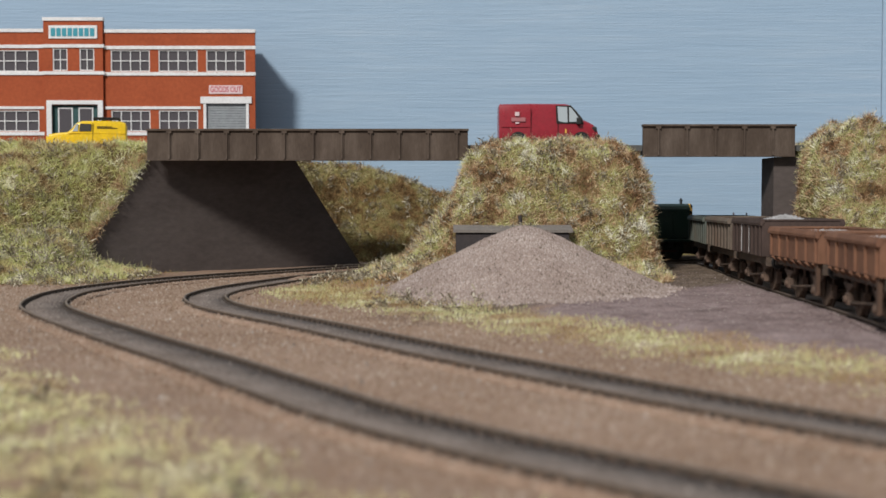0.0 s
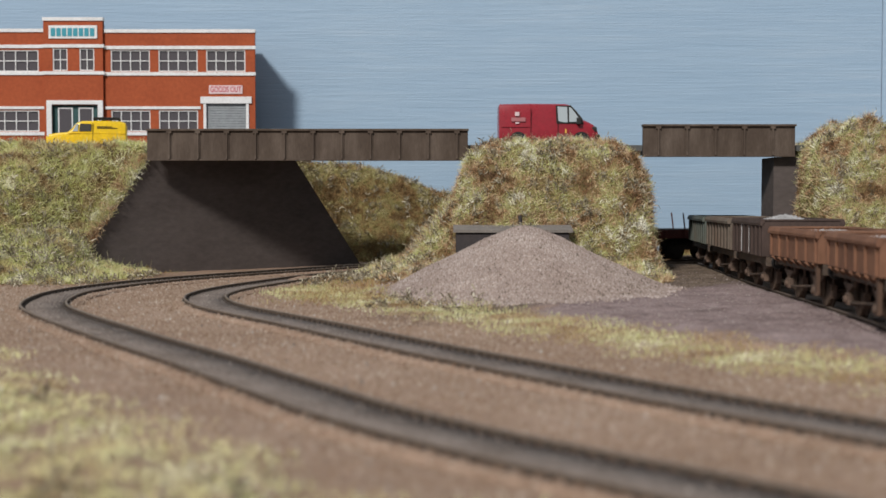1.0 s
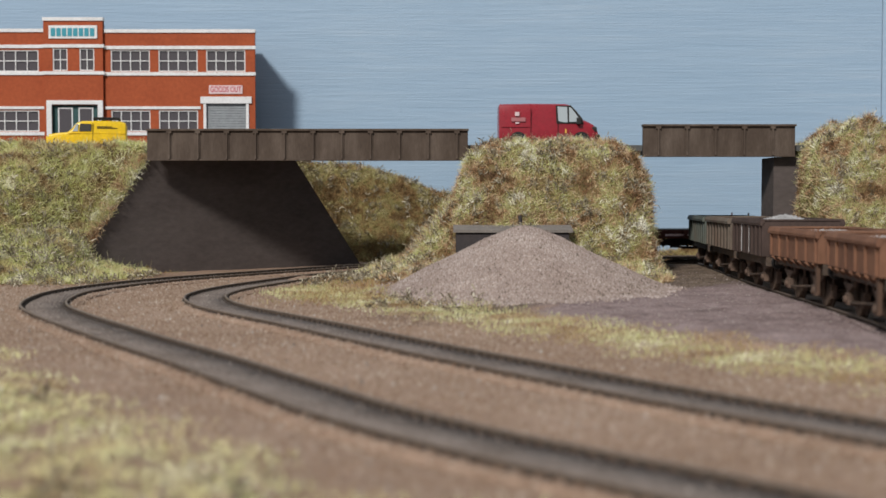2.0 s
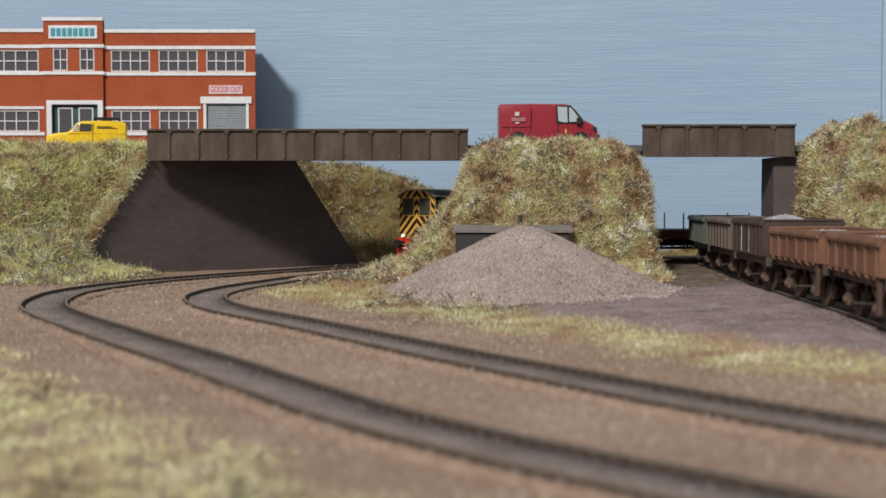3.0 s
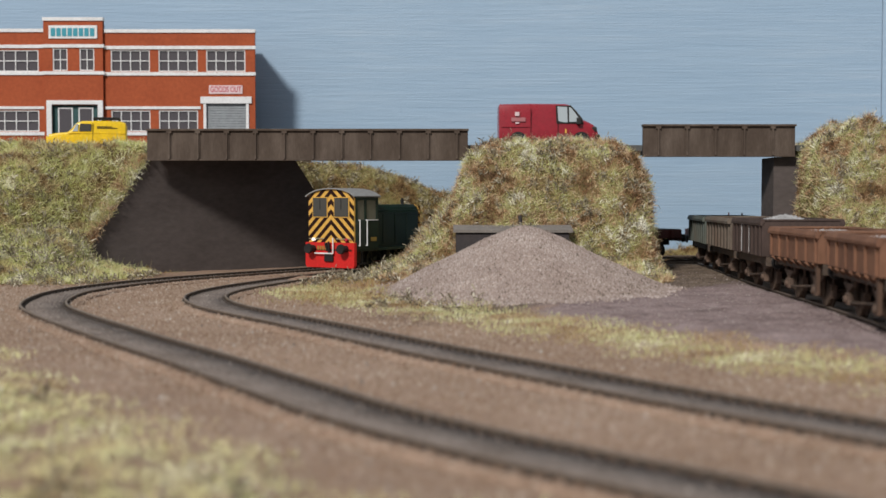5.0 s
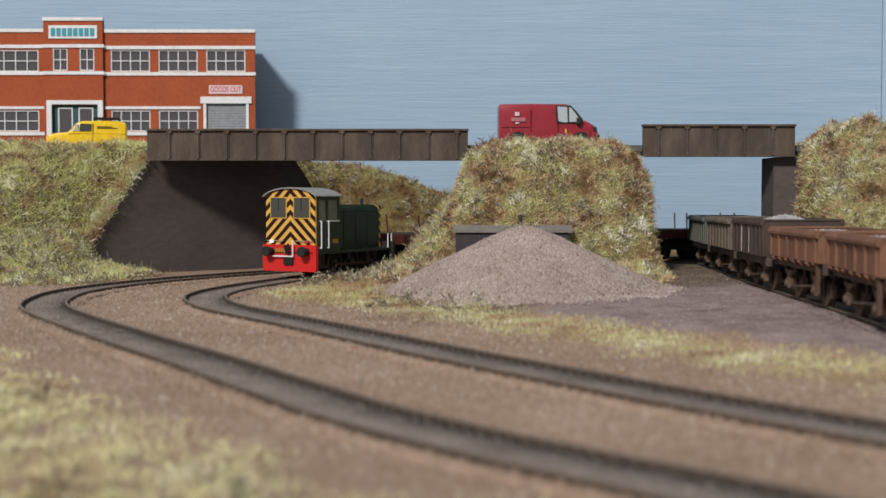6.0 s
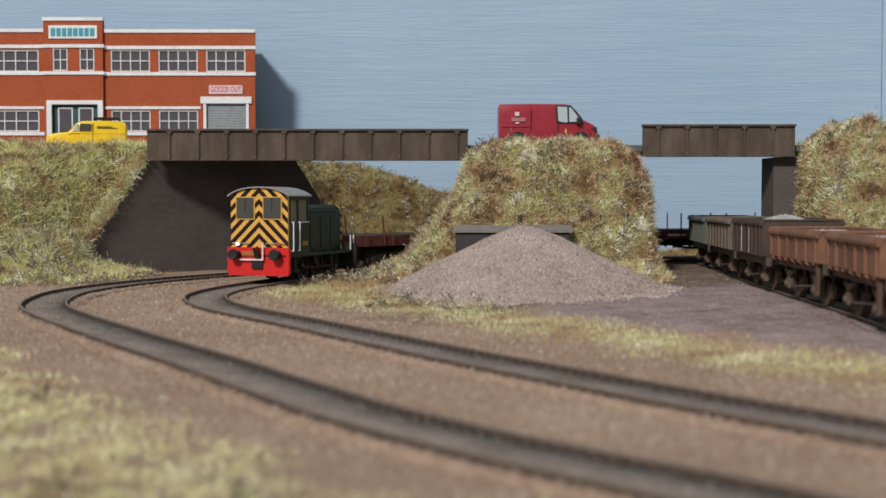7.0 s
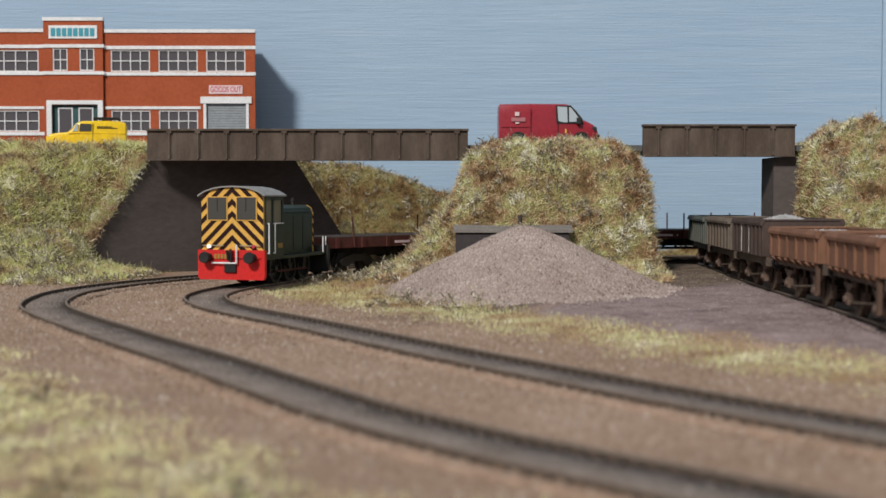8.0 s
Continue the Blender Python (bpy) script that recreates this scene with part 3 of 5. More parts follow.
girder("bridge_girder", -169.8, 14.3, 62.8, 81.0, 699, [12.8 + 16.5 * k for k in range(11)], "long grimy brown plate girder with upright stiffeners")
girder("bridge_girder", 114.8, 202.0, 65.0, 83.6, 699, [8.6 + 16.4 * k for k in range(5)], "short grimy brown plate girder with upright stiffeners")
deck = thing("bridge_deck", Matrix(), "grey road deck carried on the bridge and banks", "road", kind="structure")
cube("road_slab", -169, 330, 704.5, 778, 68.5, 72, M_road, deck, 0.3)
cube("road_slab", -330, -169.2, 718, 778, 68.5, 72, M_road, deck, 0.3)
abut = thing("abutment", Matrix(), "dark smooth concrete abutment wall under the bridge", "wall", kind="structure")
bm = bmesh.new()
d = Vector((122, 110, 0)).normalized()
nrm = Vector((d.y, -d.x, 0))
foot0, foot1, top0, top1 = Vector((-209, 676, -3)), Vector((-55, 812, -3)), Vector((-169, 711, 67)), Vector((-95, 777, 67))
ring = [foot0, foot1, top1, top0]
va = [bm.verts.new(p) for p in ring]
vb = [bm.verts.new(p - nrm * 7) for p in ring]
bm.faces.new(va), bm.faces.new(vb[::-1])
for k in range(4):
    bm.faces.new((va[k], vb[k], vb[(k + 1) % 4], va[(k + 1) % 4]))
bmesh.ops.recalc_face_normals(bm, faces=bm.faces)
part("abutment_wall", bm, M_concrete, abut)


def edge_grass(name, p, q, reach, count, mat, label, seed):
    """Grass that hangs over a slanting wall edge from the bank behind it."""
    r = np.random.RandomState(seed)
    u = r.uniform(0, 1, count)[:, None]
    base = np.array(p) * (1 - u) + np.array(q) * u + np.array(reach) * r.uniform(-0.25, 1, count)[:, None] + r.normal(0, 0.7, (count, 3))
    way = r.normal(0, 0.6, (count, 3)) + np.array([0.1, -0.5, 0.2])
    way /= np.linalg.norm(way, axis=1)[:, None]
    side = np.cross(way, r.normal(0, 1, (count, 3)))
    side /= np.linalg.norm(side, axis=1)[:, None]
    V = np.stack([base - side * 0.16, base + side * 0.16, base + way * r.uniform(1.6, 4.6, count)[:, None]], 1).reshape(-1, 3)
    return raw(name, V, np.arange(3 * count).reshape(-1, 3), mat, label, "grass")


edge_grass("edge_grass", (-208, 675, 0), (-171, 708, 67), (-8, -2, 0), 4200, M_fibre, "straw grass hanging over the wall edge", 95)
edge_grass("edge_grass", (-54, 813, 0), (-93, 779, 66), (7, 4, 0), 1800, M_scrub, "brown grass behind the wall edge", 96)
pier = thing("bridge_pier", place(191.5, 705, -3), "dark weathered pier under the short bridge span", "pier", kind="structure")
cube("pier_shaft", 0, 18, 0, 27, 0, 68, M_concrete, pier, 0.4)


# ---- gravel heap and hut ----
def heap_height(x, y):
    dx, dy = x - 38, y - 566
    rx = np.where(dx < 0, 64, 62 + 12 * smoothstep(-40, 50, dy))
    ry = np.where(dy < 0, 84, 70)
    r = np.sqrt((dx / rx) ** 2 + (dy / ry) ** 2) * (1 + 0.06 * lumps(x, y, 70, 91))
    h = 35 * (1 - np.sqrt(np.clip(r, 0, 1.05) ** 2 + 0.03)) + 1.9
    return np.where(r < 1.03, -3.2 + h * (1 - 0.06 * r) + 0.5 * lumps(x, y, 18, 92), -6)


def grains(name, fn, x0, x1, y0, y1, count, mat, label, size=(0.35, 0.8), keep=None, seed=7, kind="stuff"):
    """Loose stones: little uneven four-sided lumps half sunk in a surface."""
    r = np.random.RandomState(seed)
    x, y = r.uniform(x0, x1, count), r.uniform(y0, y1, count)
    z = fn(x, y)
    ok = keep(x, y, z, r)
    c = np.stack([x, y, z], 1)[ok]
    m = len(c)
    V = np.array([(1, 0, -0.7), (-0.5, 0.87, -0.7), (-0.5, -0.87, -0.7), (0, 0, 1)])[None] * r.uniform(*size, m)[:, None, None]
    V = V * r.uniform(0.6, 1.4, (m, 4, 3))
    a = r.uniform(0, 6.28, m)
    R = np.zeros((m, 3, 3))
    R[:, 0, 0], R[:, 0, 1], R[:, 1, 0], R[:, 1, 1], R[:, 2, 2] = np.cos(a), -np.sin(a), np.sin(a), np.cos(a), 1
    V = np.einsum("mij,mkj->mki", R, V) + c[:, None]
    i = np.arange(m)[:, None] * 4
    F = (i[:, :, None] + np.array([(0, 1, 3), (1, 2, 3), (2, 0, 3)])[None]).reshape(-1, 3)
    return raw(name, V.reshape(-1, 3), F, mat, label, "gravel", kind)


M_heap = painted("heap_gravel", (0.40, 0.315, 0.275), (0.27, 0.20, 0.17), 0.7, 0.95, 0, 220, 0.1, bump=0.6)
grid_mesh("gravel_heap", -34, 126, 478, 642, 2, heap_height, M_heap, "pinkish grey gravel heap tipped on the yard", "gravel heap", kind="stuff")
grains("heap_stones", heap_height, -34, 126, 478, 642, 120000, M_heapstone, "loose pinkish grey stones covering the heap", (0.3, 0.72), lambda x, y, z, r: z > -3.0)


def spill_keep(x, y, z, r):
    dx, dy = x - 38, y - 566
    q = np.sqrt((dx / 64) ** 2 + (dy / np.where(dy < 0, 84, 70)) ** 2) * (1 + 0.08 * lumps(x, y, 30, 93))
    return (q > 0.9) & (r.uniform(0, 1, len(x)) < 0.9 * (1 - smoothstep(0.98, 1.18, q)))


def spill_height(x, y):
    return np.maximum(np.maximum(ground_height(x, y), yard_height(x, y)), heap_height(x, y)) + 0.15


grains("heap_spill", spill_height, -60, 150, 440, 660, 60000, M_heapstone, "pinkish grey stones spilt round the foot of the heap", (0.3, 0.7), spill_keep, 47)
grains("heap_lumps", heap_height, -34, 126, 478, 642, 1300, M_dirt, "larger dark stones lying on the heap", (0.5, 0.95), lambda x, y, z, r: z > -2.0, 49)


def clear_of_tracks(x, y):
    ok = np.ones(len(x), bool)
    for path in (INNER, OUTER, SIDING):
        q = path[::4]
        for i in range(0, len(x), 20000):
            s = slice(i, i + 20000)
            ok[s] &= (((x[s, None] - q[None, :, 0]) ** 2 + (y[s, None] - q[None, :, 1]) ** 2).min(1) > 9.8 ** 2)
    return ok


def sand_keep(x, y, z, r):
    d = 0.85 * x + 0.53 * y
    return (r.uniform(0, 1, len(x)) < 1 - smoothstep(225, 262, d)) & clear_of_tracks(x, y)


grains("loose_ballast", ground_height, -230, 170, 110, 660, 100000, M_sandstone, "tan sand and small stones beside the track", (0.3, 0.75), sand_keep, 17)


M_pale = fibre_mat("pale_stone", [(0.0, (0.16, 0.13, 0.11)), (0.5, (0.40, 0.34, 0.30)), (1.0, (0.60, 0.55, 0.50))], 50, 0.95, 0.3)
grains("scattered_stones", ground_height, -230, 170, 110, 640, 1300, M_pale, "odd pale and dark stones lying on the sand", (0.4, 0.95), lambda x, y, z, r: clear_of_tracks(x, y) & (0.85 * x + 0.53 * y < 240), 23)


def bed_keep(x, y, z, r):
    ok = np.zeros(len(x), bool)
    for path in (INNER, OUTER):
        q = path[::4]
        for i in range(0, len(x), 20000):
            s = slice(i, i + 20000)
            ok[s] |= (((x[s, None] - q[None, :, 0]) ** 2 + (y[s, None] - q[None, :, 1]) ** 2).min(1) < 6.9 ** 2)
    return ok


M_bedgrit = fibre_mat("bed_grit", [(0.0, (0.09, 0.065, 0.052)), (0.5, (0.215, 0.17, 0.147)), (0.9, (0.32, 0.265, 0.232)), (1.0, (0.55, 0.5, 0.46))], 50, 0.9, 0.6)
grains("trackbed_grit", lambda x, y: np.full(np.shape(x), -1.4), -190, 140, 110, 720, 70000, M_bedgrit, "grey-brown grit between the rails", (0.18, 0.5), bed_keep, 29)


def path_distance(x, y):
    near = np.full(np.shape(x), 99.0)
    for path in (INNER, OUTER):
        q = path[::4]
        for i in range(0, len(x), 20000):
            s = slice(i, i + 20000)
            near[s] = np.minimum(near[s], np.sqrt(((x[s, None] - q[None, :, 0]) ** 2 + (y[s, None] - q[None, :, 1]) ** 2).min(1)))
    return near


def shoulder_height(x, y):
    return np.interp(path_distance(x, y), [9.2, 10.6, 15, 18], [-1.25, -1.4, -2.75, -2.75])


def shoulder_keep(x, y, z, r):
    near = path_distance(x, y)
    return (near > 9.4) & (near < 16)


grains("shoulder_stones", shoulder_height, -190, 140, 110, 720, 150000, M_sandstone, "tan stones along the outside of the rails", (0.3, 0.7), shoulder_keep, 37)
M_yardgrit = fibre_mat("yard_grain", [(0.0, (0.12, 0.08, 0.075)), (0.5, (0.25, 0.185, 0.175)), (1.0, (0.42, 0.34, 0.33))], 50, 0.8, 1.0)
grains("yard_grain", lambda x, y: np.maximum(ground_height(x, y), yard_height(x, y)), 20, 165, 290, 690, 14000, M_yardgrit, "fine mauve-brown grit on the yard", (0.18, 0.42), lambda x, y, z, r: clear_of_tracks(x, y) & (0.85 * x + 0.53 * y > 264), 41)


def dirt_keep(x, y, z, r):
    up = np.clip(heap_height(x, y) + 2.5, 0, 99)
    share = smoothstep(-14, 26, y - 421 - 1.12 * x + 14 * lumps(x, y, 45, 95)) * np.exp(-up / 5.0) + 0.5 * (up > 0.5) * smoothstep(25, 85, x) * np.clip(0.5 + lumps(x, y, 30, 96), 0.05, 1)
    return (r.uniform(0, 1, len(x)) < share * (0.3 + 0.7 * smoothstep(50, 90, x))) & clear_of_tracks(x, y)


grains("yard_grit", lambda x, y: np.maximum(ground_height(x, y), heap_height(x, y) + 0.2), 24, 190, 460, 800, 42000, M_dirt, "dark grit beside the siding", (0.25, 0.6), dirt_keep, 19)

# a few darker weed tufts on the verge and at the foot of the banks
for k, (wx0, wx1, wy0, wy1, cnt) in enumerate(((-30, 20, 470, 520, 26), (-70, -10, 590, 650, 90), (-240, -170, 590, 640, 60), (-230, -160, 640, 700, 90))):
    weeds("weeds", ground_height, wx0, wx1, wy0, wy1, cnt, M_twig, "small dry weed tufts on the ground", lambda x, y, r: clear_of_tracks(x, y), 60 + k, (2.5, 5.0))

grains("yard_specks", lambda x, y: np.maximum(ground_height(x, y), yard_height(x, y)), 30, 160, 300, 640, 900, M_pale, "tiny pale and dark chips lying on the yard", (0.22, 0.5), lambda x, y, z, r: clear_of_tracks(x, y) & (0.85 * x + 0.53 * y > 262), 31)
weeds("weeds", ground_height, -150, 10, 110, 300, 70, M_twig, "dark weed tufts in the front grass", lambda x, y, r: clear_of_tracks(x, y) & (0.8 * x + 0.6 * y < 84), 71, (3.0, 5.5))

hut = thing("lineside_hut", place(6, 636, -4), "low black hut with a grey felt roof behind the gravel heap", "hut")
cube("front_wall", 0.8, 60, 0, 1.2, 0, 27, M_hut, hut)
for hx in (0.8, 58.8):
    cube("side_wall", hx, hx + 1.2, 1.2, 20, 0, 27, M_hut, hut)
cube("back_wall", 0.8, 60, 20, 21.2, 0, 27, M_hut, hut)
for k in range(1, 8):
    cube("wall_batten", k * 7.4, k * 7.4 + 0.7, -0.4, 0, 1, 26, M_hut, hut)
bm = bmesh.new()
prism(bm, [(-1.5, 27.2), (-1.5, 28.6), (11, 31.0), (22.5, 29.4), (22.5, 28.0), (11, 29.6)], "x", -0.6, 62)
part("roof", bm, M_hutroof, hut, "grey felt roof")
part("flue", solid(rod, (35, 11, 28), (35, 11, 36), 1.1, 10), M_hut, hut, "stubby flue pipe")

# ---- factory ----
fac = thing("factory", place(-330, 855, 72), "orange-red flat-roofed two-storey factory with white bands and windows", "building")
# local x runs from the frame of the board; the main right corner is at 198.4
RX = 198.4


def fx(u):
    """Millimetres along the front, from the facade's own drawing units of 0.3976 mm."""
    return RX + (u - 453) * 0.3976


def fz(v):
    return (275 - v) * 0.3976


def facade(name, u0, u1, y0, openings, top, lab=""):
    """A wall 2.4 mm thick with real openings: cut into strips round them."""
    xs = sorted({u0, u1, *[o[0] for o in openings], *[o[1] for o in openings]})
    zs = sorted({275, top, *[o[2] for o in openings], *[o[3] for o in openings]})
    for a, b in zip(xs[:-1], xs[1:]):
        run = None
        for c, d in list(zip(zs[:-1], zs[1:])) + [(None, None)]:
            solid_here = c is not None and not any(o[0] <= a and b <= o[1] and o[2] <= c and d <= o[3] for o in openings)
            if solid_here:
                run = (run[0], d) if run else (c, d)
            elif run:
                cube(name, fx(a), fx(b), y0, y0 + 2.4, fz(run[1]), fz(run[0]), M_red_brick, fac)
                run = None


def window(u0, u1, v0, v1, y0, cols, rows):
    """White frame and glazing bars with a pane behind each opening."""
    w, h = (u1 - u0) * 0.3976, (v1 - v0) * 0.3976
    fr = bmesh.new()
    t = 0.75
    box(fr, 0, w, 0, 1.4, 0, t), box(fr, 0, w, 0, 1.4, h - t, h), box(fr, 0, t, 0, 1.4, t, h - t), box(fr, w - t, w, 0, 1.4, t, h - t)
    f = part("window_frame", fr, M_white, fac, "white window frame", at=place(fx(u0), y0 + 0.35, fz(v1)))
    for c in range(1, cols):
        cube("glazing_bar", w * c / cols - 0.3, w * c / cols + 0.3, 0.25, 1.1, t, h - t, M_white, f)
    for r in range(1, rows):
        cube("glazing_bar", t, w - t, 0.2, 1.05, h * r / rows - 0.3, h * r / rows + 0.3, M_white, f)
    for c in range(cols):
        for r in range(rows):
            cube("pane", w * c / cols + 0.1, w * (c + 1) / cols - 0.1, 1.1, 1.35, h * r / rows + 0.1, h * (r + 1) / rows - 0.1, M_windowglass, f)


UP, LOW = (91, 129), (197, 234)
right_up, right_low = [(199, 268), (283, 352), (367, 436)], [(199, 268), (283, 352)]
left_up = [(-94, -25), (-10, 72)]
ops = [(a, b, *UP) for a, b in right_up] + [(a, b, *LOW) for a, b in right_low] + [(364, 440, 184, 275)]
facade("front_wall", 188, 453, 0, ops, 60)
facade("front_wall", -120, 83, 0, [(a, b, *UP) for a, b in left_up] + [(a, b, *LOW) for a, b in left_up], 59)
facade("entrance_wall", 83, 187, -2.6, [(99, 125, 89, 128), (146, 172, 89, 128), (96, 179, 188, 275)], 40)
for u in (83, 185.5):
    cube("entrance_return", fx(u), fx(u + 1.5), -0.2, 2.0, 0, fz(40), M_red_brick, fac)
for a, b in right_up + left_up:
    window(a, b, *UP, 0, 4, 2)
for a, b in right_low + left_up:
    window(a, b, *LOW, 0, 4, 2)
for a, b in ((99, 125), (146, 172)):
    window(a, b, 89, 128, -2.6, 2, 2)
bm = bmesh.new()
prism(bm, [(fx(453) - 2.4, 2.4), (fx(453), 2.4), (fx(453) - 7.6, 40), (fx(453) - 10, 40)], "z", 0, fz(60))
part("end_wall", bm, M_red_brick, fac)
cube("end_wall", fx(-120), fx(-120) + 2.4, 2.4, 40, 0, fz(60), M_red_brick, fac)
cube("rear_wall", fx(-120), fx(453) - 7.6, 40, 42, 0, fz(60), M_red_brick, fac)
cube("flat_roof", fx(-120) + 2.4, fx(453) - 10, 2.4, 40, fz(70), fz(66), M_road, fac)
cube("entrance_parapet_back", fx(83), fx(187), -0.2, 2.0, fz(60), fz(40), M_red_brick, fac)
for u0, u1, y0, v0, v1 in ((188, 454.5, 0, 55, 61), (-120, 83, 0, 54, 60), (82, 188.5, -2.6, 35, 41), (188, 454.5, 0, 84, 90), (-120, 83, 0, 82, 88), (81, 190, -2.6, 82, 88),
                           (188, 454.5, 0, 130, 136), (-120, 83, 0, 129, 135), (81, 190, -2.6, 129, 135), (189, 357, 0, 190, 195), (-120, 83, 0, 190, 195),
                           (189, 357, 0, 235, 241), (-120, 83, 0, 235, 241)):
    cube("white_band", fx(u0), fx(u1), y0 - 0.9, y0 - 0.02 if v0 > 60 else y0 + 3.2, fz(v1), fz(v0), M_white, fac, 0.12, "white painted band")
cube("door_surround", fx(88), fx(187), -4.0, -2.65, fz(187), fz(180), M_white, fac, 0.1)
cube("door_surround", fx(88), fx(97), -4.0, -2.65, 0, fz(187), M_white, fac, 0.1)
cube("door_surround", fx(178), fx(187), -4.0, -2.65, 0, fz(187), M_white, fac, 0.1)
cube("door_screen", fx(96), fx(179), -0.5, 0.1, 0, fz(188), M_doorgreen, fac, 0, "dark green entrance screen")
for u0, u1 in ((106, 132), (142, 168)):
    dr = part("entrance_door", solid(box, fx(u0), fx(u1), -1.0, -0.55, 0, fz(192)), M_white, fac, label="white framed glass door")
    cube("door_glass", fx(u0) + 0.9, fx(u1) - 0.9, -1.15, -1.02, 3, fz(192) - 0.9, M_windowglass, dr)
sh = part("roller_shutter", solid(box, fx(364), fx(440), 1.6, 2.0, 0, fz(184)), M_shutter, fac, label="grey ribbed roller shutter")
for k in range(20):
    cube("shutter_slat", fx(364), fx(440), 1.15, 1.55, k * 1.8 + 0.25, k * 1.8 + 1.75, M_shutter, sh, 0.2)
cube("shutter_lintel", fx(357), fx(447), -1.4, -0.02, fz(185), fz(173), M_white, fac, 0.15, "white lintel")
for u in (362, 437):
    cube("shutter_jamb", fx(u), fx(u + 5), -0.9, -0.02, 0, fz(185), M_white, fac, 0.1)
sg = part("name_board", solid(box, fx(93), fx(178), -3.4, -2.65, fz(72), fz(49), 0.1), M_white, fac, label="white board with teal marks")
for k, (u, w, v0, v1) in enumerate(tuple((97 + 9.8 * q, 7.6, 54, 68) for q in range(8))):
    cube("name_mark", fx(u), fx(u + w), -3.7, -3.42, fz(v1), fz(v0), M_teal, sg)
gs = part("goods_sign", solid(box, fx(372), fx(431), -0.7, -0.02, fz(168), fz(153), 0.1), M_signpink, fac, label="pale sign lettered in red")


def lettering(text, size, mat, parent, m, width=None):
    c = bpy.data.curves.new("lettering", "FONT")
    c.body, c.size, c.align_x, c.align_y, c.extrude = text, size * MM, "CENTER", "CENTER", 0.08 * MM
    c.materials.append(mat)
    ob = new("lettering", c)
    bpy.context.view_layer.update()
    if width:
        k = width * MM / max(ob.dimensions.x, 1e-6)
        m = m @ Matrix.Diagonal((k, 1, 1, 1))
    ob.parent = parent
    ob.matrix_basis = m
    return ob


lettering("GOODS OUT", 5.6, M_signred, gs, place(fx(401.5), -0.8, fz(160.5), 90), 21.5)
court = thing("forecourt", Matrix(), "grey paved strip before the factory", "road", kind="structure")
cube("paving", -330, -118, 778.2, 908, 68.6, 72, M_road, court, 0.3)


# ---- road vehicles ----
def loft(bm, sections, mat=0):
    """Skin a row of closed rings of equal count; caps at both ends."""
    rings = [[bm.verts.new(p) for p in s] for s in sections]
    n = len(rings[0])
    fs = []
    for a, b in zip(rings[:-1], rings[1:]):
        fs += [bm.faces.new((a[i], a[(i + 1) % n], b[(i + 1) % n], b[i])) for i in range(n)]
    fs += [bm.faces.new(rings[0][::-1]), bm.faces.new(rings[-1])]
    for f in fs:
        f.material_index = mat
    bmesh.ops.recalc_face_normals(bm, faces=fs)
    sharp = [e for e in bm.edges if len(e.link_faces) == 2 and e.calc_face_angle() > 0.35]
    bmesh.ops.bevel(bm, geom=sharp, offset=0.45, segments=3, profile=0.6, affect="EDGES", clamp_overlap=True)
    for f in bm.faces:
        f.smooth = True


def body_rings(stations, half, tumble, low):
    """Car body rings along x: (x, z_belt, z_top, inset) at each station."""
    out = []
    for x, belt, top, hw in stations:
        w, t = half * hw, half * hw * tumble
        out.append([(x, -w, low), (x, -w * 1.01, (low + belt) / 2), (x, -w * 0.98, belt), (x, -(w * 0.98 + t) / 2, (belt + top) / 2), (x, -t, top - 0.9), (x, -t * 0.8, top),
                    (x, t * 0.8, top), (x, t, top - 0.9), (x, (w * 0.98 + t) / 2, (belt + top) / 2), (x, w * 0.98, belt), (x, w * 1.01, (low + belt) / 2), (x, w, low)])
    return out


def wheel_part(name, x, y, z, r, w, parent, rim_mat, side=-1):
    tyre = bmesh.new()
    rod(tyre, (0, -w / 2, 0), (0, w / 2, 0), r, 24)
    bmesh.ops.bevel(tyre, geom=list(tyre.edges), offset=0.25, segments=1, affect="EDGES")
    o = part(name, tyre, M_black, parent, at=place(x, y, z))
    part("hub", solid(rod, (0, side * (w / 2 + 0.15), 0), (0, side * (w / 2 - 0.6), 0), r * 0.62, 16), rim_mat, o)
    return o


def side_panel(bm, pts, y0, y1):
    prism(bm, pts, "y", y0, y1)


M_palered = painted("pale_red_mark", (0.42, 0.16, 0.17), (0.36, 0.1, 0.1), 0.3, 0.5)
van = thing("delivery_van", place(34.0, 758, 72), "red model panel van parked on the bridge road", "van")
st = [(0.3, 12, 26.2, 0.96), (0.8, 12.5, 27.0, 0.985), (20, 12.5, 27.4, 1), (41, 12.5, 27.2, 1), (43.6, 13, 26.6, 0.99), (47, 13.4, 23.2, 0.98), (51.4, 13.6, 17.7, 0.97), (54, 13.4, 16.7, 0.96), (58.3, 12.2, 14.7, 0.93), (60.8, 9.4, 11.6, 0.86), (61.8, 6, 7.4, 0.8)]
bm = bmesh.new()
loft(bm, body_rings(st, 12.6, 0.86, 2.9))
vb_ = part("body", bm, M_vanred, van)
cube("sill", 1, 60, -12.9, 12.9, 2.0, 3.6, M_black, van, 0.3, "black lower trim")
cube("rear_bumper", -0.6, 2.2, -12.4, 12.4, 2.4, 6.4, M_black, van, 0.5)
cube("front_bumper", 59.2, 62.3, -11, 11, 2.4, 8.6, M_black, van, 0.9)
bm = bmesh.new()
side_panel(bm, [(36.6, 16.4), (38.6, 16.0), (40.2, 15.7), (42.2, 15.7), (41.8, 25.0), (35.9, 25.3)], -12.9, -11.0)
part("side_window", bm, M_paleglass, van, "pale cab side window")
bm = bmesh.new()
side_panel(bm, [(35.4, 15.0), (52.2, 15.2), (50.9, 17.4), (47.2, 22.2), (43.6, 25.9), (35.0, 26.0)], -12.72, -10.9)
